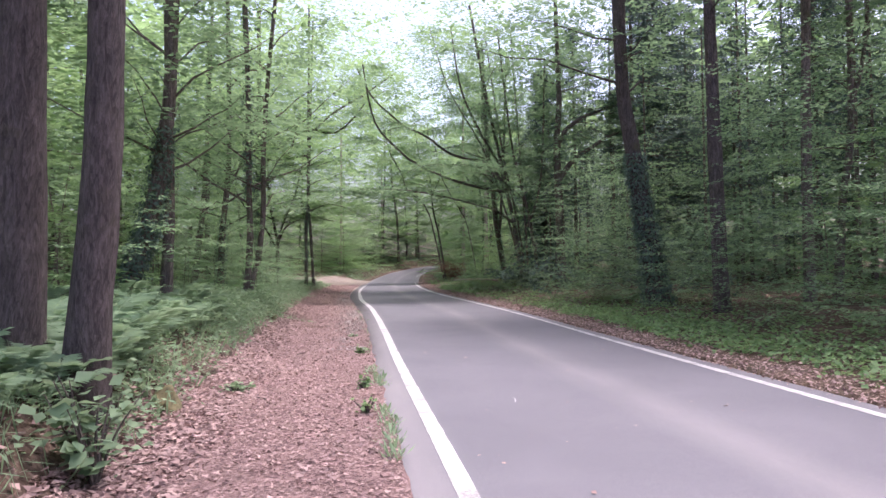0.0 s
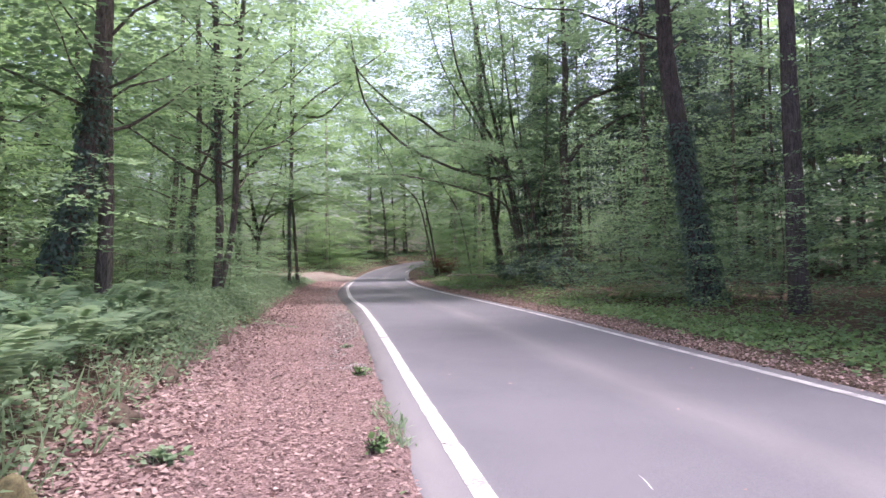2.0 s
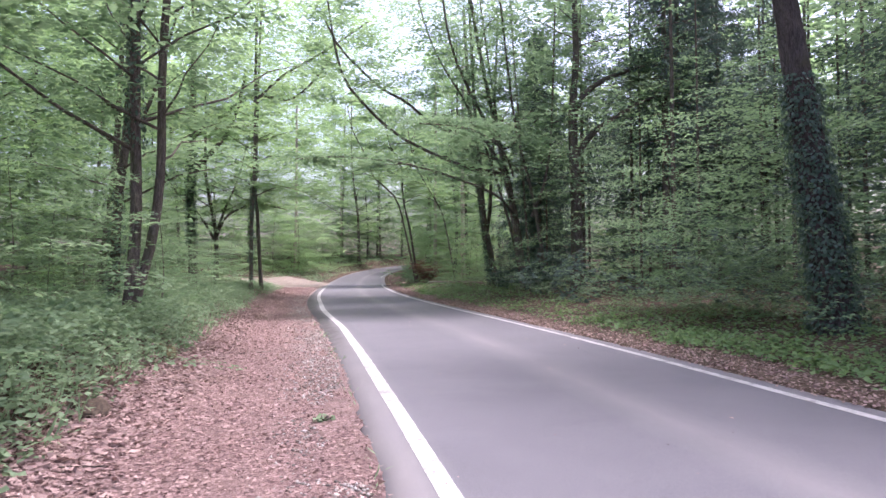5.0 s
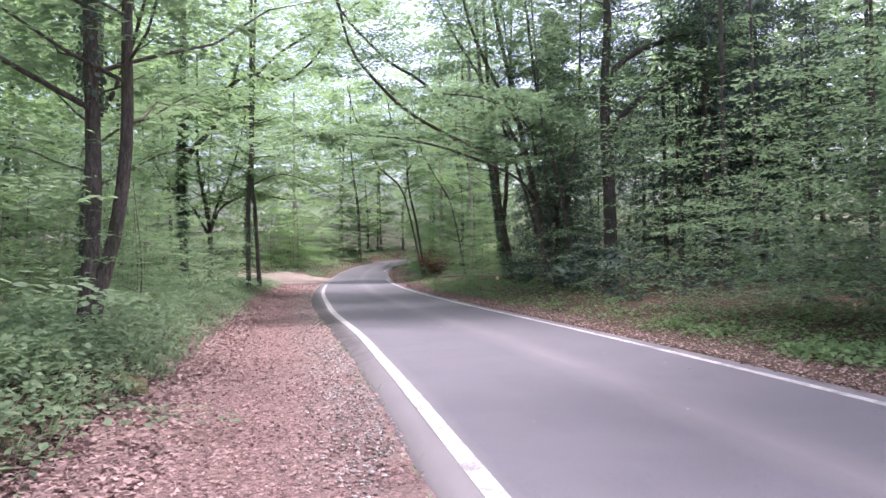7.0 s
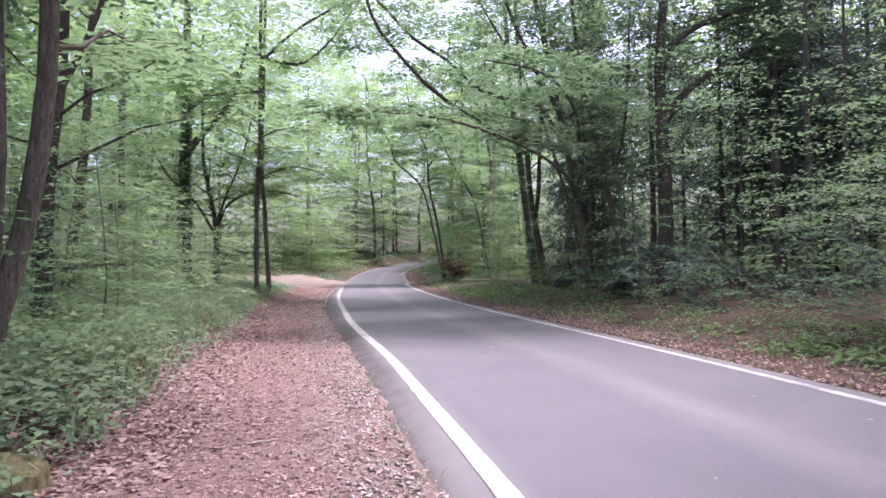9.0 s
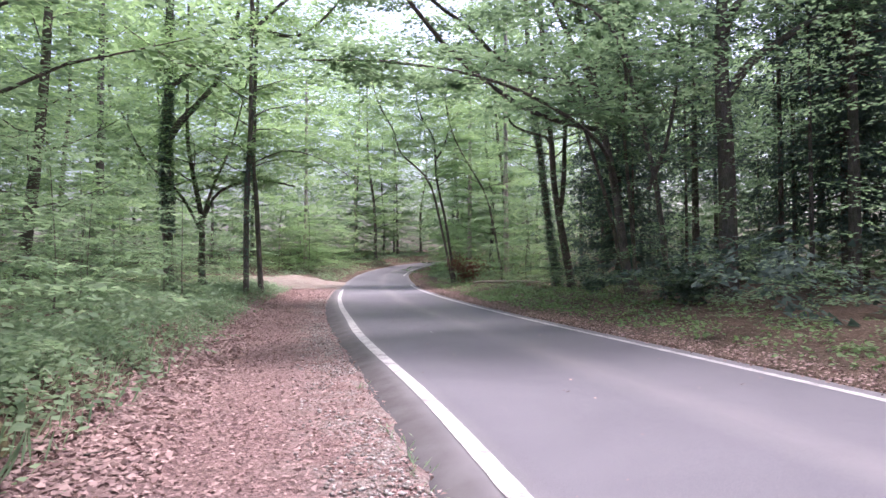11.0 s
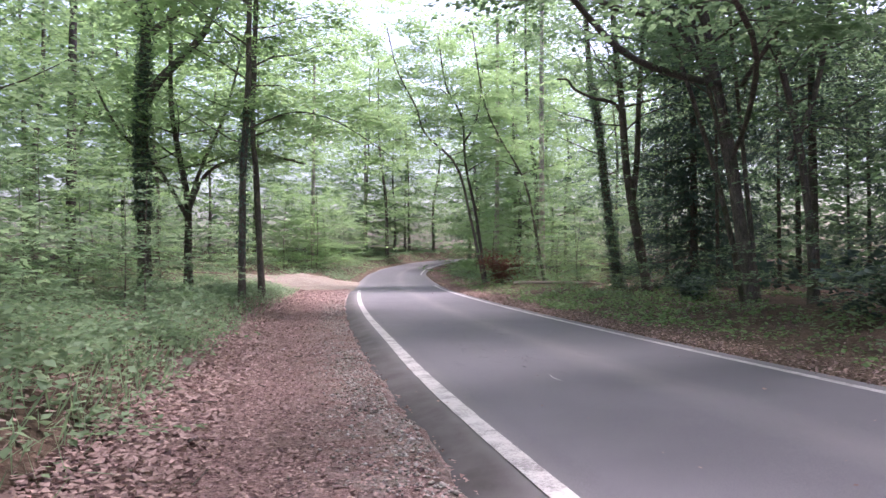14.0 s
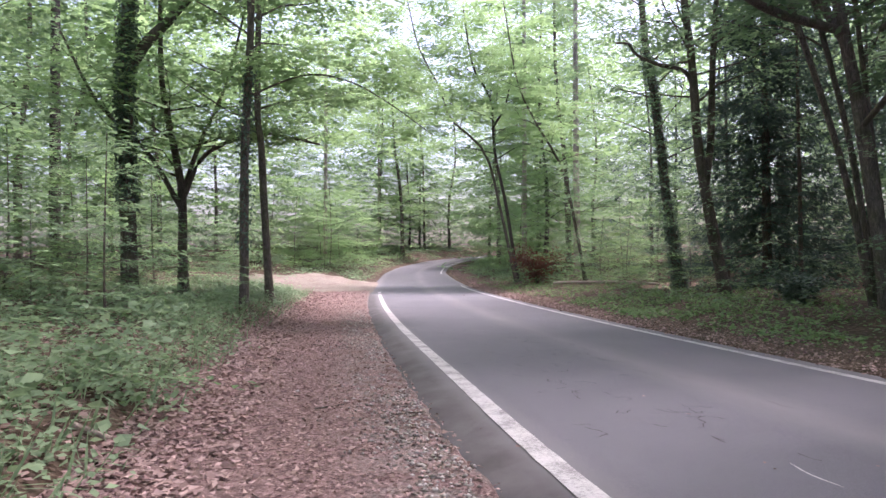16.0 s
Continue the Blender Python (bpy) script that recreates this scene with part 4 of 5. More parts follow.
shade = [leaf_belt(760, 56, lambda x, y, d: 17 < d < 28 and 6 < y < 66 and in_view(x, y), 0, 12, 0.3, 0.4),
         leaf_belt(420, 56, lambda x, y, d: 13 < -d < 23 and 4 < y < 60 and in_view(x, y), 0, 10, 0.26, 0.4),
         leaf_belt(120, 56, lambda x, y, d: 4.5 < d < 14 and 34 < y < 50, 8.5, 17, 0.17, 0.45),
         leaf_belt(110, 56, lambda x, y, d: 6.5 < d < 15 and 8 < y < 20, 8.5, 16, 0.2, 0.5),
         leaf_belt(200, 40, lambda x, y, d: 8 < d < 24 and 0 < y < 56, 14, 21, 0.42, 0.5),
         leaf_belt(900, 40, lambda x, y, d: 24 < d < 44 and in_view(x, y) and y < 75, 0, 14, 0.4, 0.3),
         leaf_belt(46, 60, lambda x, y, d: 5 < d < 13 and 29 < y < 42, 5.5, 10, 0.15, 0.3),
         leaf_belt(60, 60, lambda x, y, d: 2.5 < d < 12 and 11 < y < 34, 10, 17, 0.17, 0.45)]
tagged(new("shaded_canopy", mesh_from("shaded_canopy", *join(shade), LEAF)), "leaf canopy over the spruces and oaks", "canopy", kind="stuff")
tagged(new("forest_canopy", mesh_from("forest_canopy", *join(roof), LEAF_FAR)), "high leaf canopy closing over the wood", "canopy", kind="stuff")


def understory(n, count, pick, box, tall, length, size, base=0.15):
    """Layered sprays of leaves on the low boughs of saplings."""
    tips = []
    while len(tips) < n:
        x, y = rng.uniform(box[0], box[1]), rng.uniform(box[2], box[3])
        if pick(x, y, off(x, y)):
            tips.append((x, y, float(land(x, y)) + base + tall(x, y) * rng.uniform(0, 1) ** 1.1))
    a = rng.uniform(0, 6.283, n)
    out = np.stack([np.cos(a) - 0.4 * np.sign([off(q[0], q[1]) for q in tips]), np.sin(a), rng.normal(0, 0.07, n)], 1)
    return sprays(rng, np.array(tips), out, count, length, 0.36, size, 0.08, 0.14)


low = [understory(210, 40, lambda x, y, d: 4.8 < d < 8.5 and 17.5 < y < 25, (7, 14, 17, 25), lambda x, y: 4.2, 1.4, 0.095),
       understory(460, 36, lambda x, y, d: 4.3 < d < 8 and 6 < y < 23, (7, 13, 6, 23), lambda x, y: 2.4, 1.15, 0.09),
       understory(90, 40, lambda x, y, d: 4.6 < d < 7 and 23 < y < 44, (7, 12, 23, 44), lambda x, y: 1.6, 1.2, 0.1),
       understory(330, 34, lambda x, y, d: -16 < d < -8 and 20 < y < 57, (-14, -3, 20, 57), lambda x, y: 9.0, 1.4, 0.135),
       understory(90, 40, lambda x, y, d: 5.4 < d < 8 and 17 < y < 22, (7, 14, 17, 22), lambda x, y: 5.5, 1.4, 0.11),
       understory(420, 44, lambda x, y, d: -9 < d < -5.2 and 6 < y < 34, (-6, -1, 6, 34), lambda x, y: 2.0 + 0.8 * max(-2.2 - x, 0), 1.0, 0.08),
       understory(240, 32, lambda x, y, d: x < -4.6 - 0.3 * (y - 57) and 54 < y < 70, (-13, -3, 54, 70), lambda x, y: 3.0, 1.2, 0.15),
       understory(620, 38, lambda x, y, d: 5.0 < d < 9.5 and 5 < y < 21 and (x - 8.6) ** 2 + (y - 14.2) ** 2 > 4.4, (7, 15, 4, 28), lambda x, y: 5.2 if y < 20 else 2.0, 1.3, 0.095),
       understory(190, 34, lambda x, y, d: 6.5 < d < 13 and 9 < y < 18.5 and (x - 8.6) ** 2 + (y - 14.2) ** 2 > 5, (9, 18, 9, 26), lambda x, y: 10.0, 1.5, 0.115),
       understory(150, 44, lambda x, y, d: 5.0 < d < 10 and 23 < y < 37, (8, 15, 23, 37), lambda x, y: 7.0, 1.7, 0.12),
       understory(200, 34, lambda x, y, d: 8 < d < 20 and 22 < y < 48 and (x - 17.5) ** 2 + (y - 36) ** 2 > 20, (12, 24, 22, 48), lambda x, y: 12.0, 1.7, 0.16),
       understory(480, 34, lambda x, y, d: 5.6 < d < (14 if y < 43 or y > 56 else 8.6) and 43 < y < 64, (7, 18, 28, 64), lambda x, y: 5.5, 1.5, 0.14),
       understory(800, 36, lambda x, y, d: -15 < d < -6.2 and 16 < y < 57, (-14, -2, 16, 57), lambda x, y: 1.6 + 0.6 * max(-4 - x, 0), 1.2, 0.105)]
tagged(new("understory_leaves", mesh_from("understory_leaves", *join(low), LEAF)), "layered green leaves of the beech understory", "undergrowth", kind="stuff")
far_low = [understory(280, 36, lambda x, y, d: 3.8 < d < 11 and 57 < y < 72, (6, 18, 57, 72), lambda x, y: 13.0, 1.6, 0.17),
       understory(60, 36, lambda x, y, d: 2 < abs(d) < 6 and 58 < y < 74, (-3, 9, 57, 74), lambda x, y: 6.0, 1.6, 0.17, 8.5),
       understory(130, 34, lambda x, y, d: -12 < d < -3 and 40 < y < 58, (-10, 1, 40, 58), lambda x, y: 6.0, 1.6, 0.15, 5.5),
       understory(760, 26, lambda x, y, d: -13 < d < -3.7 and 69 < y < 100, (-10, 6, 69, 100), lambda x, y: 6.5, 1.4, 0.2),
       understory(600, 24, lambda x, y, d: -16 < d < -3.4 and 96 < y < 135, (-8, 28, 96, 135), lambda x, y: 8.0, 1.7, 0.28),
       understory(560, 24, lambda x, y, d: 4.6 < d < 13 and 66 < y < 100, (7, 22, 66, 100), lambda x, y: 4.5, 1.3, 0.21)]
tagged(new("far_understory", mesh_from("far_understory", *join(far_low), LEAF_FAR)), "light green leaves of saplings beside the far bend", "undergrowth", kind="stuff")


# ---- ferns, undergrowth and fallen leaves ----
def frond_mesh(name, length, arch, pairs=23):
    """One fern frond along +x: an arched midrib with tapering leaflets on both sides."""
    rs = np.random.default_rng(int(length * 1000))
    s = np.linspace(0, 1, 7)
    spine = np.stack([s * length * (1 - 0.25 * arch * s), 0 * s, length * arch * (1.5 * s - 1.25 * s * s)], 1)
    v1, f1 = tube(spine, np.linspace(0.006, 0.0015, 7), 3)
    t = np.linspace(0.16, 0.98, pairs)
    p = np.stack([np.interp(t, s, spine[:, k]) for k in range(3)], 1)
    p, t = np.repeat(p, 2, 0), np.repeat(t, 2)
    sg = np.tile([1.0, -1.0], pairs)
    d = np.stack([0.35 + 0 * sg, sg, -0.18 + rs.normal(0, 0.08, len(sg))], 1)
    ln = length * 0.26 * np.sin(np.pi * np.clip(1.12 - t, 0.05, 0.95)) ** 0.9 + 0.02
    v2, f2 = blades(p, d, np.array([[0.1, 0, 1.0]]) + rs.normal(0, 0.15, d.shape), ln, 0.12, 0.02)
    tri_spine = np.vstack([f1[:, [0, 1, 2]], f1[:, [0, 2, 3]]])
    return mesh_from(name, *join([(v1, tri_spine), (v2, f2)]), FERN)


fronds = [frond_mesh("frond", ln, ar) for ln, ar in ((0.75, 0.5), (0.95, 0.55), (1.15, 0.5), (0.6, 0.8))]
fern_label = "green bracken fern with arching fronds on the bank"


def fern(x, y, size, count):
    top = thing("fern", fern_label, "fern", "ferns on the bank", (x, y, float(land(x, y)) - 0.02))
    a = rng.uniform(0, 6.28)
    for i in range(count):
        ob = part("frond", fronds[int(rng.integers(len(fronds)))], top)
        a += 6.283 / count + rng.normal(0, 0.2)
        k = size * rng.uniform(0.8, 1.2)
        ob.matrix_local = Matrix.Rotation(a, 4, "Z") @ Matrix.Translation((0.03, 0, 0)) @ Matrix.Rotation(-rng.uniform(0.25, 0.75), 4, "Y") @ Matrix.Diagonal((k, k, k, 1))


placed = []
for _ in range(6000):
    if len(placed) >= 210:
        break
    y = rng.uniform(0.5, 24)
    x = float(path_left(y)) - 0.55 - abs(rng.normal(0, 2.2))
    if y > 9.5 and rng.uniform() < (y - 9.5) / 4.5 + 0.15:
        continue
    if x < -0.55 * (y + 8) - 2 or any((x - a) ** 2 + (y - b) ** 2 < 0.33 ** 2 for a, b in placed):
        continue
    placed.append((x, y))
    fern(x, y, rng.uniform(0.55, 0.9), int(rng.integers(6, 9)))


def clump_cover(n_clumps, per, box, keep, spread, tall, size, width=0.4):
    """Low herbs: leaves in clumps where keep(x, y) gives a chance."""
    c = np.stack([rng.uniform(box[0], box[1], n_clumps * 4), rng.uniform(box[2], box[3], n_clumps * 4)], 1)
    c = c[rng.uniform(0, 1, len(c)) < keep(c[:, 0], c[:, 1])][:n_clumps]
    h = np.repeat(rng.uniform(0.35, 1.0, len(c)) * tall, per)
    p = np.repeat(c, per, 0) + rng.normal(0, spread, (len(c) * per, 2))
    z = land(p[:, 0], p[:, 1]) + h * rng.uniform(0.05, 1.0, len(p))
    p = np.column_stack([p, z])
    a = rng.uniform(0, 6.283, len(p))
    d = np.stack([np.cos(a), np.sin(a), rng.normal(-0.05, 0.3, len(p))], 1)
    return blades(p, d, np.array([[0, 0, 1.0]]) + rng.normal(0, 0.35, p.shape), rng.uniform(0.6, 1.4, len(p)) * size, width)


def left_keep(x, y):
    d = path_left(y) - x
    bare = (x + 2.4) ** 2 + (y - 31) ** 2 > 0.5
    return bare * np.where(d < 0.1, 0.0, np.where(d < 0.7, 0.5, np.exp(-np.maximum(d - 0.7, 0) / 7))) * ((y < 54) | (x < -4.4) & (y < 64)) * np.where(wavy(x * 0.9 + 3, y * 0.8) + 0.35 * (y < 18) - 0.02 > 0, 1.0, 0.06)


def edge_keep(x, y):
    d = path_left(y) - x
    return ((x + 2.4) ** 2 + (y - 31) ** 2 > 0.5) * np.where((d > 0.15) & (d < 2.0), 1.0, 0.0) * (wavy(x * 1.3 + 1, y * 0.9) > np.where(y < 20, -0.2, 0.06))


def far_keep(x, y):
    d = np.abs(x - road_x(y))
    return np.where((d > HALF + np.where(x > road_x(y), 2.3, 1.1)) & ((x > road_x(y)) | (y > 67)), np.exp(-np.maximum(d - 4, 0) / 5), 0.0)


def right_keep(x, y):
    d = x - (road_x(y) + HALF + 0.3)
    gap = np.where((y > 22) & (y < 36), 0.16, np.where((y > 18) & (y < 47), 0.4, np.where(y > 47, 0.12, 1.0)))       # bare litter under the spruces
    return np.clip((d - 0.75 + 0.25 * wavy(x * 2, y * 1.3)) / 0.35, 0, 1) * np.exp(-np.maximum(d - np.where(y < 40, 1.7, 2.4), 0) / np.where(y < 18, 0.7, np.where(y < 40, 1.7, 3.0))) * gap


herb_a = join([clump_cover(4600, 17, (-16, -0.5, -2, 63), left_keep, 0.16, 0.36, 0.062),
               clump_cover(1000, 15, (-14, -0.5, -2, 58), left_keep, 0.13, 0.5, 0.085),
               clump_cover(1500, 20, (-6, -0.5, 8, 23), lambda x, y: (path_left(y) - x > 0.3) * (path_left(y) - x < 4) * 1.0, 0.16, 0.5, 0.085),
               clump_cover(1700, 18, (-5, -0.5, 2, 50), edge_keep, 0.14, 0.4, 0.066),
               clump_cover(230, 30, (-7, -0.5, 16, 52), lambda x, y: (path_left(y) - x > 0.4) * (path_left(y) - x < 4.5) * 1.0, 0.2, 0.62, 0.11)])
herb_b = clump_cover(4400, 15, (5.5, 15, 0, 66), right_keep, 0.15, 0.24, 0.085)
herb_c = clump_cover(2600, 12, (-10, 34, 63, 125), far_keep, 0.25, 0.4, 0.14)
tagged(new("far_undergrowth", mesh_from("far_undergrowth", *herb_c, HERB)), "low green plants beside the far bend", "undergrowth", kind="stuff")
tagged(new("bank_undergrowth", mesh_from("bank_undergrowth", *herb_a, HERB)), "low green herbs and brambles covering the bank", "undergrowth", kind="stuff")
tagged(new("verge_undergrowth", mesh_from("verge_undergrowth", *herb_b, VERGE)), "low bright green plants along the verge", "undergrowth", kind="stuff")


def grass_blades(n):
    y = np.concatenate([rng.uniform(-1, 30, n * 2), rng.uniform(30, 56, n)])
    x = path_left(y) - np.abs(rng.normal(0.0, 0.9, len(y))) - 0.12
    tuft = np.round(np.stack([x, y], 1) / 0.45) * 0.45
    ok = np.sin(tuft[:, 0] * 12.7 + tuft[:, 1] * 7.3) > -0.1
    x = np.where(ok, tuft[:, 0] + 0.12 * rng.normal(0, 1, len(x)), x)
    y = np.where(ok, tuft[:, 1] + 0.12 * rng.normal(0, 1, len(y)), y)
    x = np.minimum(x, path_left(y) - 0.05)
    p = np.column_stack([x, y, land(x, y) - 0.02])
    a = rng.uniform(0, 6.283, len(x))
    d = np.stack([np.cos(a) * 0.5 + 0.25, np.sin(a) * 0.5, np.ones(len(x))], 1)
    ln = rng.uniform(0.15, 0.42, len(x))
    v1, f1 = blades(p, d, np.stack([np.cos(a), np.sin(a), 0.4 * np.ones(len(x))], 1), ln, 0.03, 0.01)
    tip = p + unit(d) * ln[:, None] * 0.9
    d2 = d * [1.8, 1.8, -0.25]
    v2, f2 = blades(tip, d2, np.array([[0, 0, 1.0]]) + 0 * p, ln * 0.6, 0.035, 0.01)
    return join([(v1, f1), (v2, f2)])


tagged(new("bank_grass", mesh_from("bank_grass", *grass_blades(1100), HERB)), "long drooping grass tufts on the bank edge", "grass", kind="stuff")


def litter(n, xs, ys, rise, size, curl=0.45, blade=blades):
    a = rng.uniform(0, 6.283, n)
    p = np.column_stack([xs, ys, rise])
    d = np.stack([np.cos(a), np.sin(a), rng.normal(0, 0.18, n)], 1)
    return blade(p, d, np.array([[0, 0, 1.0]]) + rng.normal(0, curl, p.shape), rng.uniform(0.6, 1.35, n) * size, 0.36)


def path_leaves(n):
    y = rng.uniform(-1.5, 58, n)
    w = rng.uniform(0, 1, n)
    w = np.where(rng.uniform(0, 1, n) < 0.5, w ** 2.2, w)               # thicker along the bank
    lo, hi = path_left(y) - 0.25, road_x(y) - HALF - edge_out(y) + 0.02
    x = lo + (hi - lo) * w
    return litter(n, x, y, land(x, y) + 0.02 + rng.uniform(0.004, 0.022, n), np.where(w < 0.35, 0.05, 0.032) * rng.choice([0.7, 1.0, 1.0, 1.35], n), 0.5, shards)


def verge_leaves(n):
    y = rng.uniform(-1, 94, n)
    wide = np.where((y > 17) & (y < 64), rng.choice([1.0, 1.0, 3.2], n), 1.0)
    x = road_x(y) + HALF + 0.22 + np.where(y > 62, 0.5, 0.0) + np.abs(rng.normal(0.45, 0.5, n)) * wide
    return litter(n, x, y, land(x, y) + rng.uniform(0.01, 0.04, n), 0.05)


def floor_leaves(n):
    y = rng.uniform(-1, 58, n)
    x = path_left(y) - 0.1 - np.abs(rng.normal(0, 2.5, n))
    return litter(n, x, y, land(x, y) + rng.uniform(0.01, 0.05, n), 0.066)


tagged(new("fallen_leaves", mesh_from("fallen_leaves", *path_leaves(110000), DRY)), "dry pinkish-brown fallen leaves on the path", "leaves", kind="stuff")
def pebbles(n):
    """Loose grey stones where the path's surface is worn through, beside the asphalt."""
    y = rng.uniform(8, 46, n)
    w = np.abs(rng.normal(0, 0.33, n))
    x = path_edge(y) - 0.04 - w
    keep = wavy(x * 1.7 + 4, y * 1.1) + 0.25 * step01((y - 13) / 6) > 0.02
    x, y = x[keep], y[keep]
    c = np.column_stack([x, y, path_z(x, y) + 0.026])
    r = rng.uniform(0.008, 0.026, len(x))[:, None, None] * rng.uniform(0.6, 1.2, (len(x), 6, 1))
    shape = np.array([[1, 0, 0], [0, 1, 0], [-1, 0, 0], [0, -1, 0], [0, 0, 0.6], [0, 0, -0.6]]) * rng.uniform(0.7, 1.4, (len(x), 1, 3))
    v = (c[:, None] + shape * r).reshape(-1, 3)
    f = np.array([[0, 1, 4], [1, 2, 4], [2, 3, 4], [3, 0, 4], [1, 0, 5], [2, 1, 5], [3, 2, 5], [0, 3, 5]])
    return v, (np.arange(len(x))[:, None, None] * 6 + f).reshape(-1, 3)


def stone_material():
    m, t = shader("grey_stone")
    geo = t.nodes.new("ShaderNodeNewGeometry")
    c = ramp(t, geo.outputs["Random Per Island"], [(0.0, (0.13, 0.11, 0.1)), (0.6, (0.3, 0.27, 0.25)), (1.0, (0.48, 0.44, 0.42))])
    finish(t, c, 0.9, grain(t, where(t), 150, 4), 0.4, 0.003, 0.25)
    return m


tagged(new("path_gravel", mesh_from("path_gravel", *pebbles(9000), stone_material())), "loose grey gravel along the asphalt edge", "gravel", kind="stuff")


def edge_tufts(n):
    """Short grass and moss along the crack between path and asphalt."""
    y = np.concatenate([rng.uniform(1.5, 7.5, n), rng.uniform(7.5, 24, n // 3)])
    y = np.round(y / 0.34) * 0.34 + rng.normal(0, 0.09, len(y))
    x = path_edge(y) - 0.02 + rng.normal(0, 0.05, len(y))
    keep = np.sin(np.round(y / 0.34) * 5.7) > -0.2
    x, y = x[keep], y[keep]
    a = rng.uniform(0, 6.283, len(x))
    d = np.stack([np.cos(a), np.sin(a), rng.uniform(0.3, 1.6, len(x))], 1)
    p = np.column_stack([x, y, path_z(x, y) + 0.005])
    return blades(p, d, np.stack([np.cos(a), np.sin(a), 0 * a + 0.5], 1), rng.uniform(0.03, 0.13, len(x)), 0.09, 0.02)


tagged(new("edge_grass", mesh_from("edge_grass", *edge_tufts(900), HERB)), "short grass and weeds along the asphalt edge", "grass", kind="stuff")
tagged(new("verge_leaves", mesh_from("verge_leaves", *verge_leaves(32000), DRY)), "dry brown leaves drifted along the road edge", "leaves", kind="stuff")
tagged(new("bank_leaves", mesh_from("bank_leaves", *floor_leaves(20000), DRY)), "dry brown leaves among the undergrowth", "leaves", kind="stuff")


def leafy_bush(name, label, x, y, radius, tall, count, size, material, bark=BARK, category="bush"):
    """A bush: thin stems from one foot and leaves round them."""
    top = thing(name, label, category, "", (x, y, float(land(x, y)) - 0.02))
    wood, tips = [], []
    for i in range(12):
        a, r = rng.uniform(0, 6.283), radius * rng.uniform(0.3, 1.0)
        pts = curve_points([(0, 0, 0), (0.4 * r * math.cos(a), 0.4 * r * math.sin(a), 0.6 * tall * rng.uniform(0.6, 1)),
                            (r * math.cos(a), r * math.sin(a), tall * rng.uniform(0.45, 1.0))], 7)
        wood.append(tube(pts, np.linspace(0.014, 0.004, 7), 4))
        tips.append(pts[2:])
    part("stalk", mesh_from(name + "_stems", *join(wood), bark, True), top)["kind"] = "stuff"
    tips = np.vstack(tips)
    p = tips[rng.integers(0, len(tips), count)] + rng.normal(0, 0.16, (count, 3)) * radius
    p[:, 2] = np.maximum(p[:, 2], 0.03)
    a = rng.uniform(0, 6.283, count)
    d = np.stack([np.cos(a), np.sin(a), rng.normal(-0.2, 0.3, count)], 1)
    part("foliage", mesh_from(name + "_leaves", *blades(p, d, np.array([[0, 0, 1.0]]) + rng.normal(0, 0.45, p.shape), rng.uniform(0.7, 1.3, count) * size, 0.38), material), top)["kind"] = "stuff"
    return top


leafy_bush("withered_bush", "withered rust-brown bush on the verge", 8.9, 59.2, 1.6, 1.7, 3000, 0.11, RUST)
leafy_bush("bramble_bush", "bramble with broad bright leaves at the path", -0.72, 1.55, 0.42, 0.8, 130, 0.13, HERB)
leafy_bush("roadside_weed", "small weed growing between path and asphalt", 1.1, 3.6, 0.16, 0.2, 46, 0.06, VERGE)
leafy_bush("roadside_weed", "small weed growing between path and asphalt", 1.05, 5.2, 0.16, 0.2, 46, 0.06, VERGE)
leafy_bush("roadside_weed", "small weed growing between path and asphalt", 0.98, 9.2, 0.14, 0.16, 50, 0.08, VERGE)
leafy_bush("small_spruce", "dark green low bush under the trees", 9.6, 32.4, 0.9, 0.9, 1500, 0.12, LEAF_DARK)
leafy_bush("small_spruce", "dark green low bush under the trees", 10.3, 41.3, 0.8, 0.8, 1200, 0.12, LEAF_DARK)


def stick(name, label, x, y, length, turn, radius, lift=0.0, material=WOOD, category="stick"):
    n = 8
    s = np.linspace(-0.5, 0.5, n)
    pts = np.stack([s * length * math.cos(turn), s * length * math.sin(turn), 0 * s], 1) + rng.normal(0, 0.012 * length, (n, 3)) * [1, 1, 0.3]
    base = np.array([land(x + q[0], y + q[1]) for q in pts])
    pts[:, 2] += base - base.min()
    v, f = tube(pts, np.linspace(radius, radius * 0.7, n), 8, 0.06, rng)
    ob = new(name, mesh_from(name, v, f, material, True))
    ob.location = (x, y, base.min() + radius * 0.8 + lift)
    return tagged(ob, label, category)


stick("fallen_log", "pale thin fallen trunk lying on the verge", 9.9, 53.0, 5.0, radians(-52), 0.08, 0.12, WOOD, "log")
stick("fallen_branch", "pale broken branch on the bank edge", -2.35, 31.0, 0.34, radians(10), 0.028)
stick("fallen_branch", "small pale stick lying on the path", -0.28, 17.97, 0.28, radians(25), 0.012, 0.03)
for i in range(26):
    y = rng.uniform(0, 40)
    x = rng.uniform(float(path_left(y)) + 0.1, float(road_x(y)) - HALF - 0.8)
    stick("twig", "thin dark twig lying among the leaves", x, y, rng.uniform(0.12, 0.4), rng.uniform(0, 3.14), rng.uniform(0.004, 0.009), 0.03,
          BARK_DARK)["group"] = "twigs on the path"


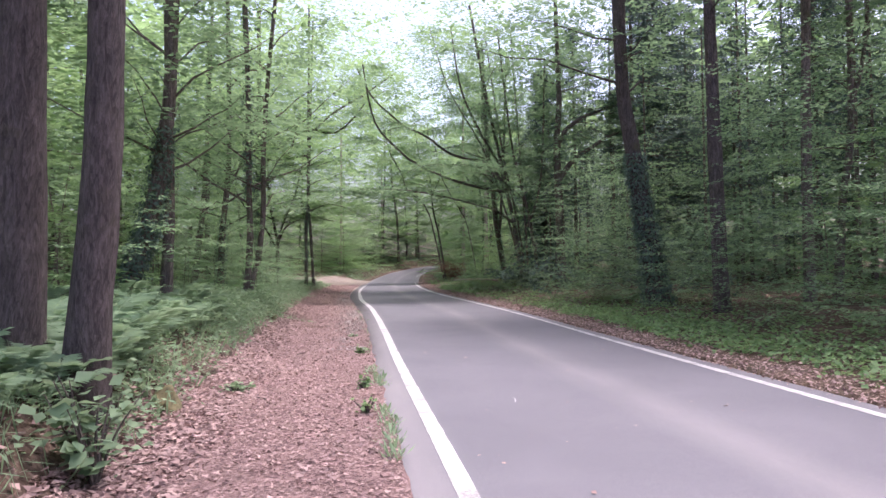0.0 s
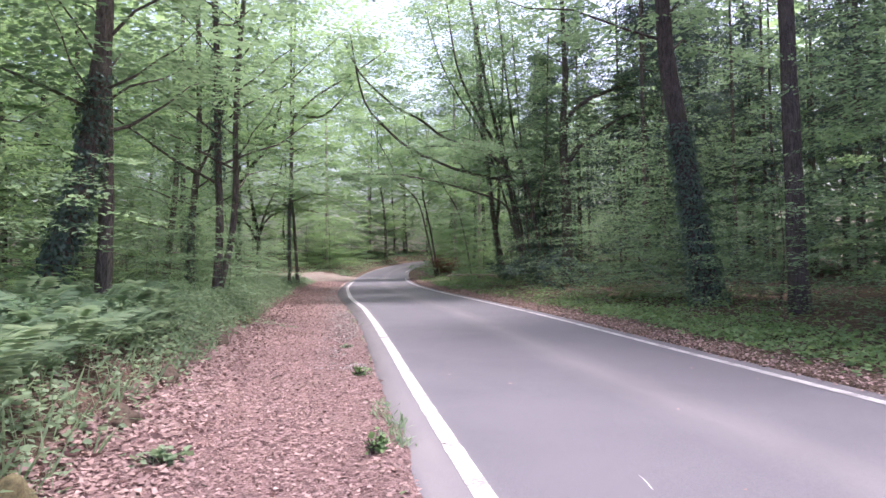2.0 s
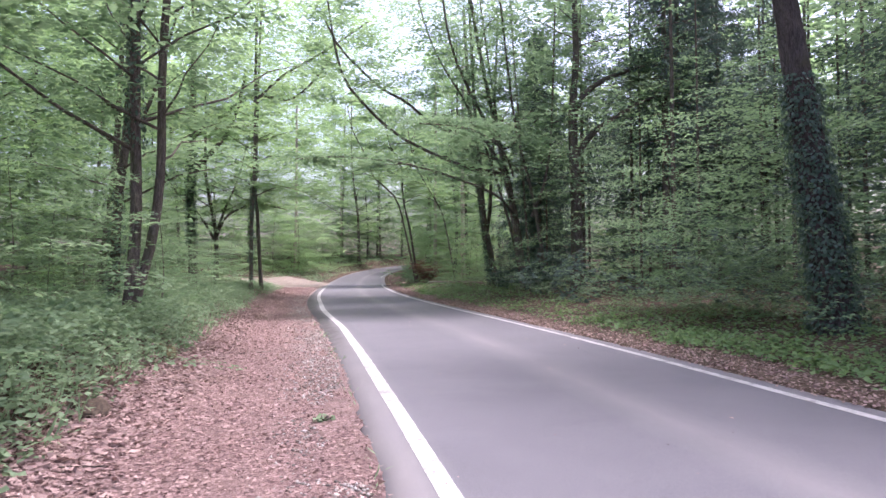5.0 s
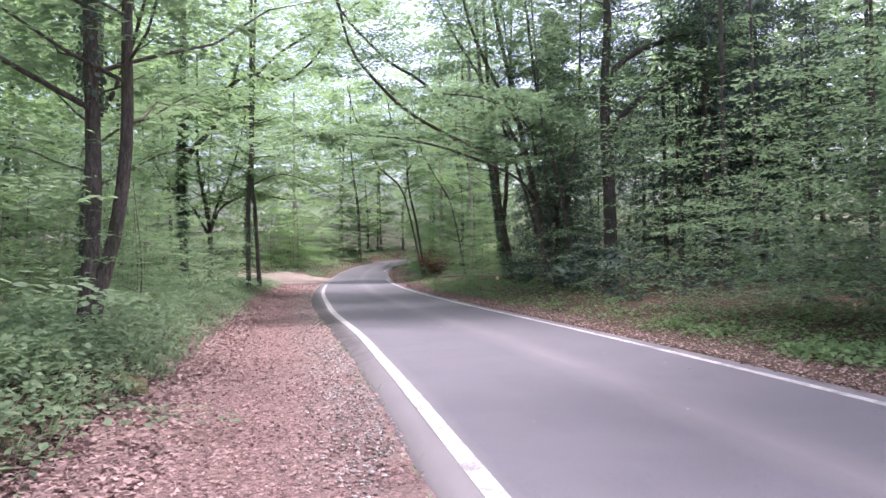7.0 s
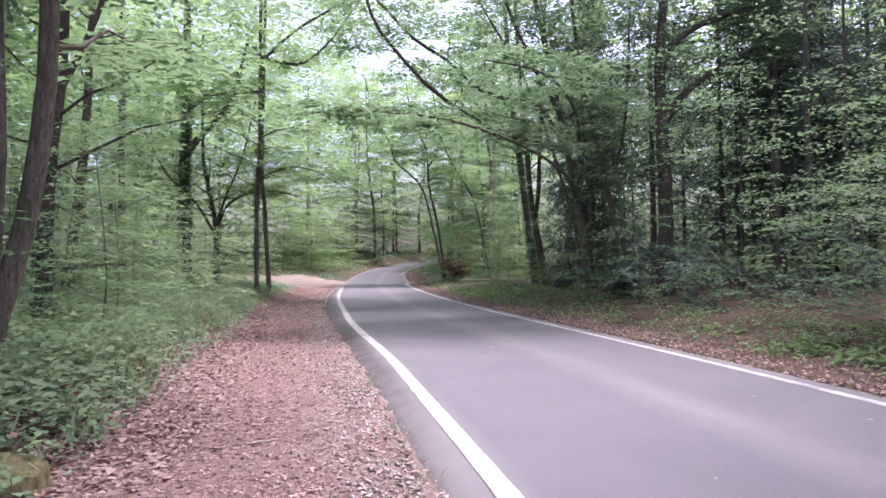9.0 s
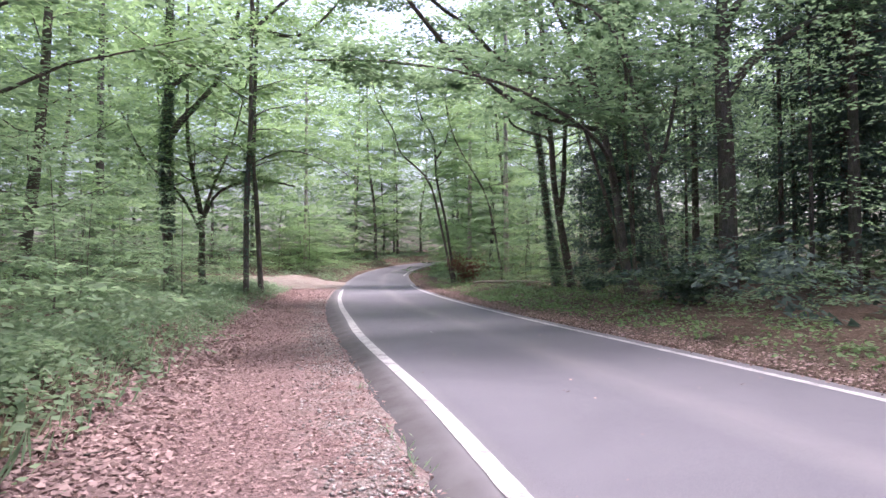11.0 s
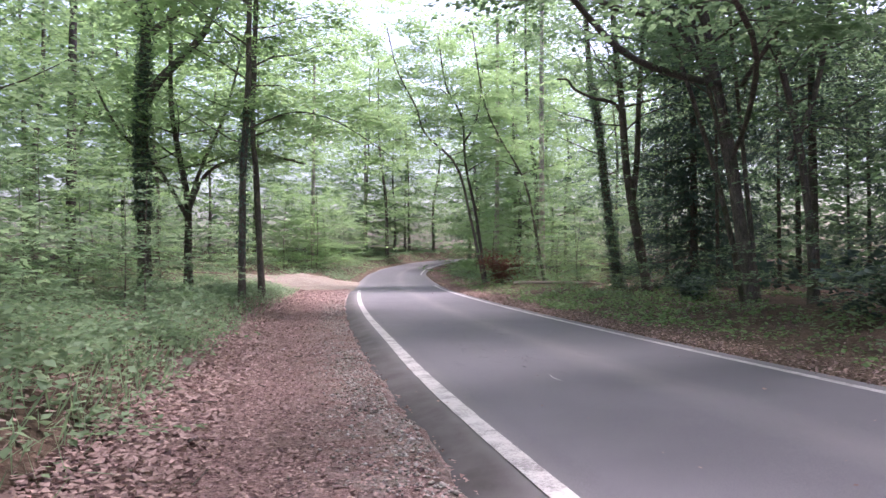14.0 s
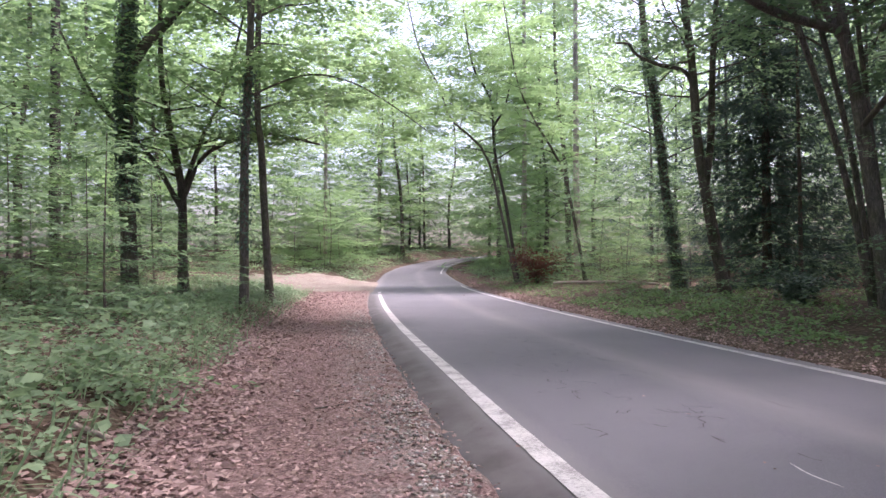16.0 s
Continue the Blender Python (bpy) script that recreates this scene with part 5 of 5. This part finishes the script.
def soil_lump(label, x, y, radius, tall, material):
    """A crumbling lump of the bank's cut edge, with clods and hollows."""
    bm = bmesh.new()
    bmesh.ops.create_icosphere(bm, subdivisions=4, radius=1.0)
    for v in bm.verts:
        k = 1 + 0.28 * noise.noise(v.co * 1.7 + Vector((x, y, 0))) + 0.14 * noise.noise(v.co * 5 + Vector((y, x, 2))) + 0.05 * noise.noise(v.co * 13)
        v.co = Vector((v.co.x * radius * k, v.co.y * radius * 1.3 * k, max(v.co.z, -0.35) * tall * k))
    me = bpy.data.meshes.new("soil_lump")
    bm.to_mesh(me)
    bm.free()
    me.polygons.foreach_set("use_smooth", np.ones(len(me.polygons), bool))
    me.materials.append(material)
    ob = new("soil_lump", me)
    ob.location = (x, y, float(land(x, y)) - 0.3 * tall)
    return tagged(ob, label, "soil lump", "lumps of the bank edge")


MOSSY = plain_material("mossy_soil", (0.05, 0.045, 0.025), (0.19, 0.165, 0.085), 26)
soil_lump("sandy brown lump of bare soil on the bank edge", -1.7, 16.7, 0.2, 0.24, MOSSY)
soil_lump("crumbling dark soil lump under the herbs", -1.5, 12.6, 0.2, 0.2, SOIL)
soil_lump("mossy yellowish soil lump at the bank foot", -1.0, 4.1, 0.17, 0.3, MOSSY)
soil_lump("crumbling brown soil lump under the ferns", -1.18, 6.4, 0.19, 0.2, SOIL)
soil_lump("crumbling brown soil lump under the ferns", -1.36, 8.6, 0.19, 0.2, SOIL)
soil_lump("mossy yellowish soil lump beside fallen leaves", -2.05, 20.6, 0.18, 0.2, MOSSY)

# ---- marks on the road ----
def cracks():
    """Short jagged cracks in the asphalt, in two loose groups."""
    pieces = []
    for k in range(70):
        g = (1.9, 33.0) if k % 2 else (2.5, 36.0)
        x, y = g[0] + rng.normal(0, 0.45), g[1] + rng.normal(0, 1.3)
        pts = [(x, y)]
        h = rng.uniform(0, 6.283)
        for i in range(int(rng.integers(3, 7))):
            h += rng.normal(0, 0.9)
            pts.append((pts[-1][0] + 0.05 * math.cos(h), pts[-1][1] + 0.07 * math.sin(h)))
        pts = np.array(pts)
        d = unit(np.gradient(pts, axis=0))
        w = rng.uniform(0.002, 0.007, (len(pts), 1))
        s = np.stack([-d[:, 1], d[:, 0]], 1) * w
        ring = np.stack([pts + s, pts - s], 1).reshape(-1, 2)
        z = road_z(ring[:, 1]) + 0.0165 - 0.006 * (ring[:, 0] - road_x(ring[:, 1])) ** 2 / 4
        i = np.arange(len(pts) - 1)[:, None] * 2
        pieces.append((np.column_stack([ring, z]), np.hstack([i, i + 1, i + 3, i + 2])))
    return join(pieces)


tagged(part("road_cracks", mesh_from("road_cracks", *cracks(), CRACK), road, "fine dark cracks in the asphalt"), kind="stuff")


def paint_scuff(x, y, length, width):
    """A thin pale scratch on the asphalt."""
    ys = np.linspace(y, y + length, 7)
    w = width * np.array([0.3, 0.9, 1.0, 0.7, 1.0, 0.6, 0.2])
    xs = x + 0.02 * np.sin(ys * 9)
    v = np.concatenate([np.stack([xs - w, ys], 1), np.stack([xs + w, ys], 1)])
    z = road_z(v[:, 1]) + 0.0165 - 0.006 * (v[:, 0] - road_x(v[:, 1])) ** 2 / 4
    i = np.arange(6)[:, None]
    part("scuff", mesh_from("scuff", np.column_stack([v, z]), np.hstack([i, i + 7, i + 8, i + 1]), PAINT), road, "pale scratch on the asphalt")


paint_scuff(2.26, 29.6, 0.5, 0.009)
paint_scuff(2.75, 4.1, 0.3, 0.006)


def road_bits(n):
    y = rng.uniform(0, 60, n)
    x = road_x(y) + rng.uniform(-2.6, 2.4, n)
    return litter(n, x, y, road_z(y) + 0.018, rng.choice([0.02, 0.03, 0.05], n), 0.2)


tagged(new("road_debris", mesh_from("road_debris", *road_bits(260), DRY)), "scattered dry leaf scraps on the asphalt", "leaves", kind="stuff")
leafy_bush("path_weed", "small yellowish weed among fallen leaves", -0.46, 5.15, 0.2, 0.16, 60, 0.08, HERB)
leafy_bush("path_weed", "small green weed on the path edge", 0.75, 12.2, 0.12, 0.12, 36, 0.06, HERB)
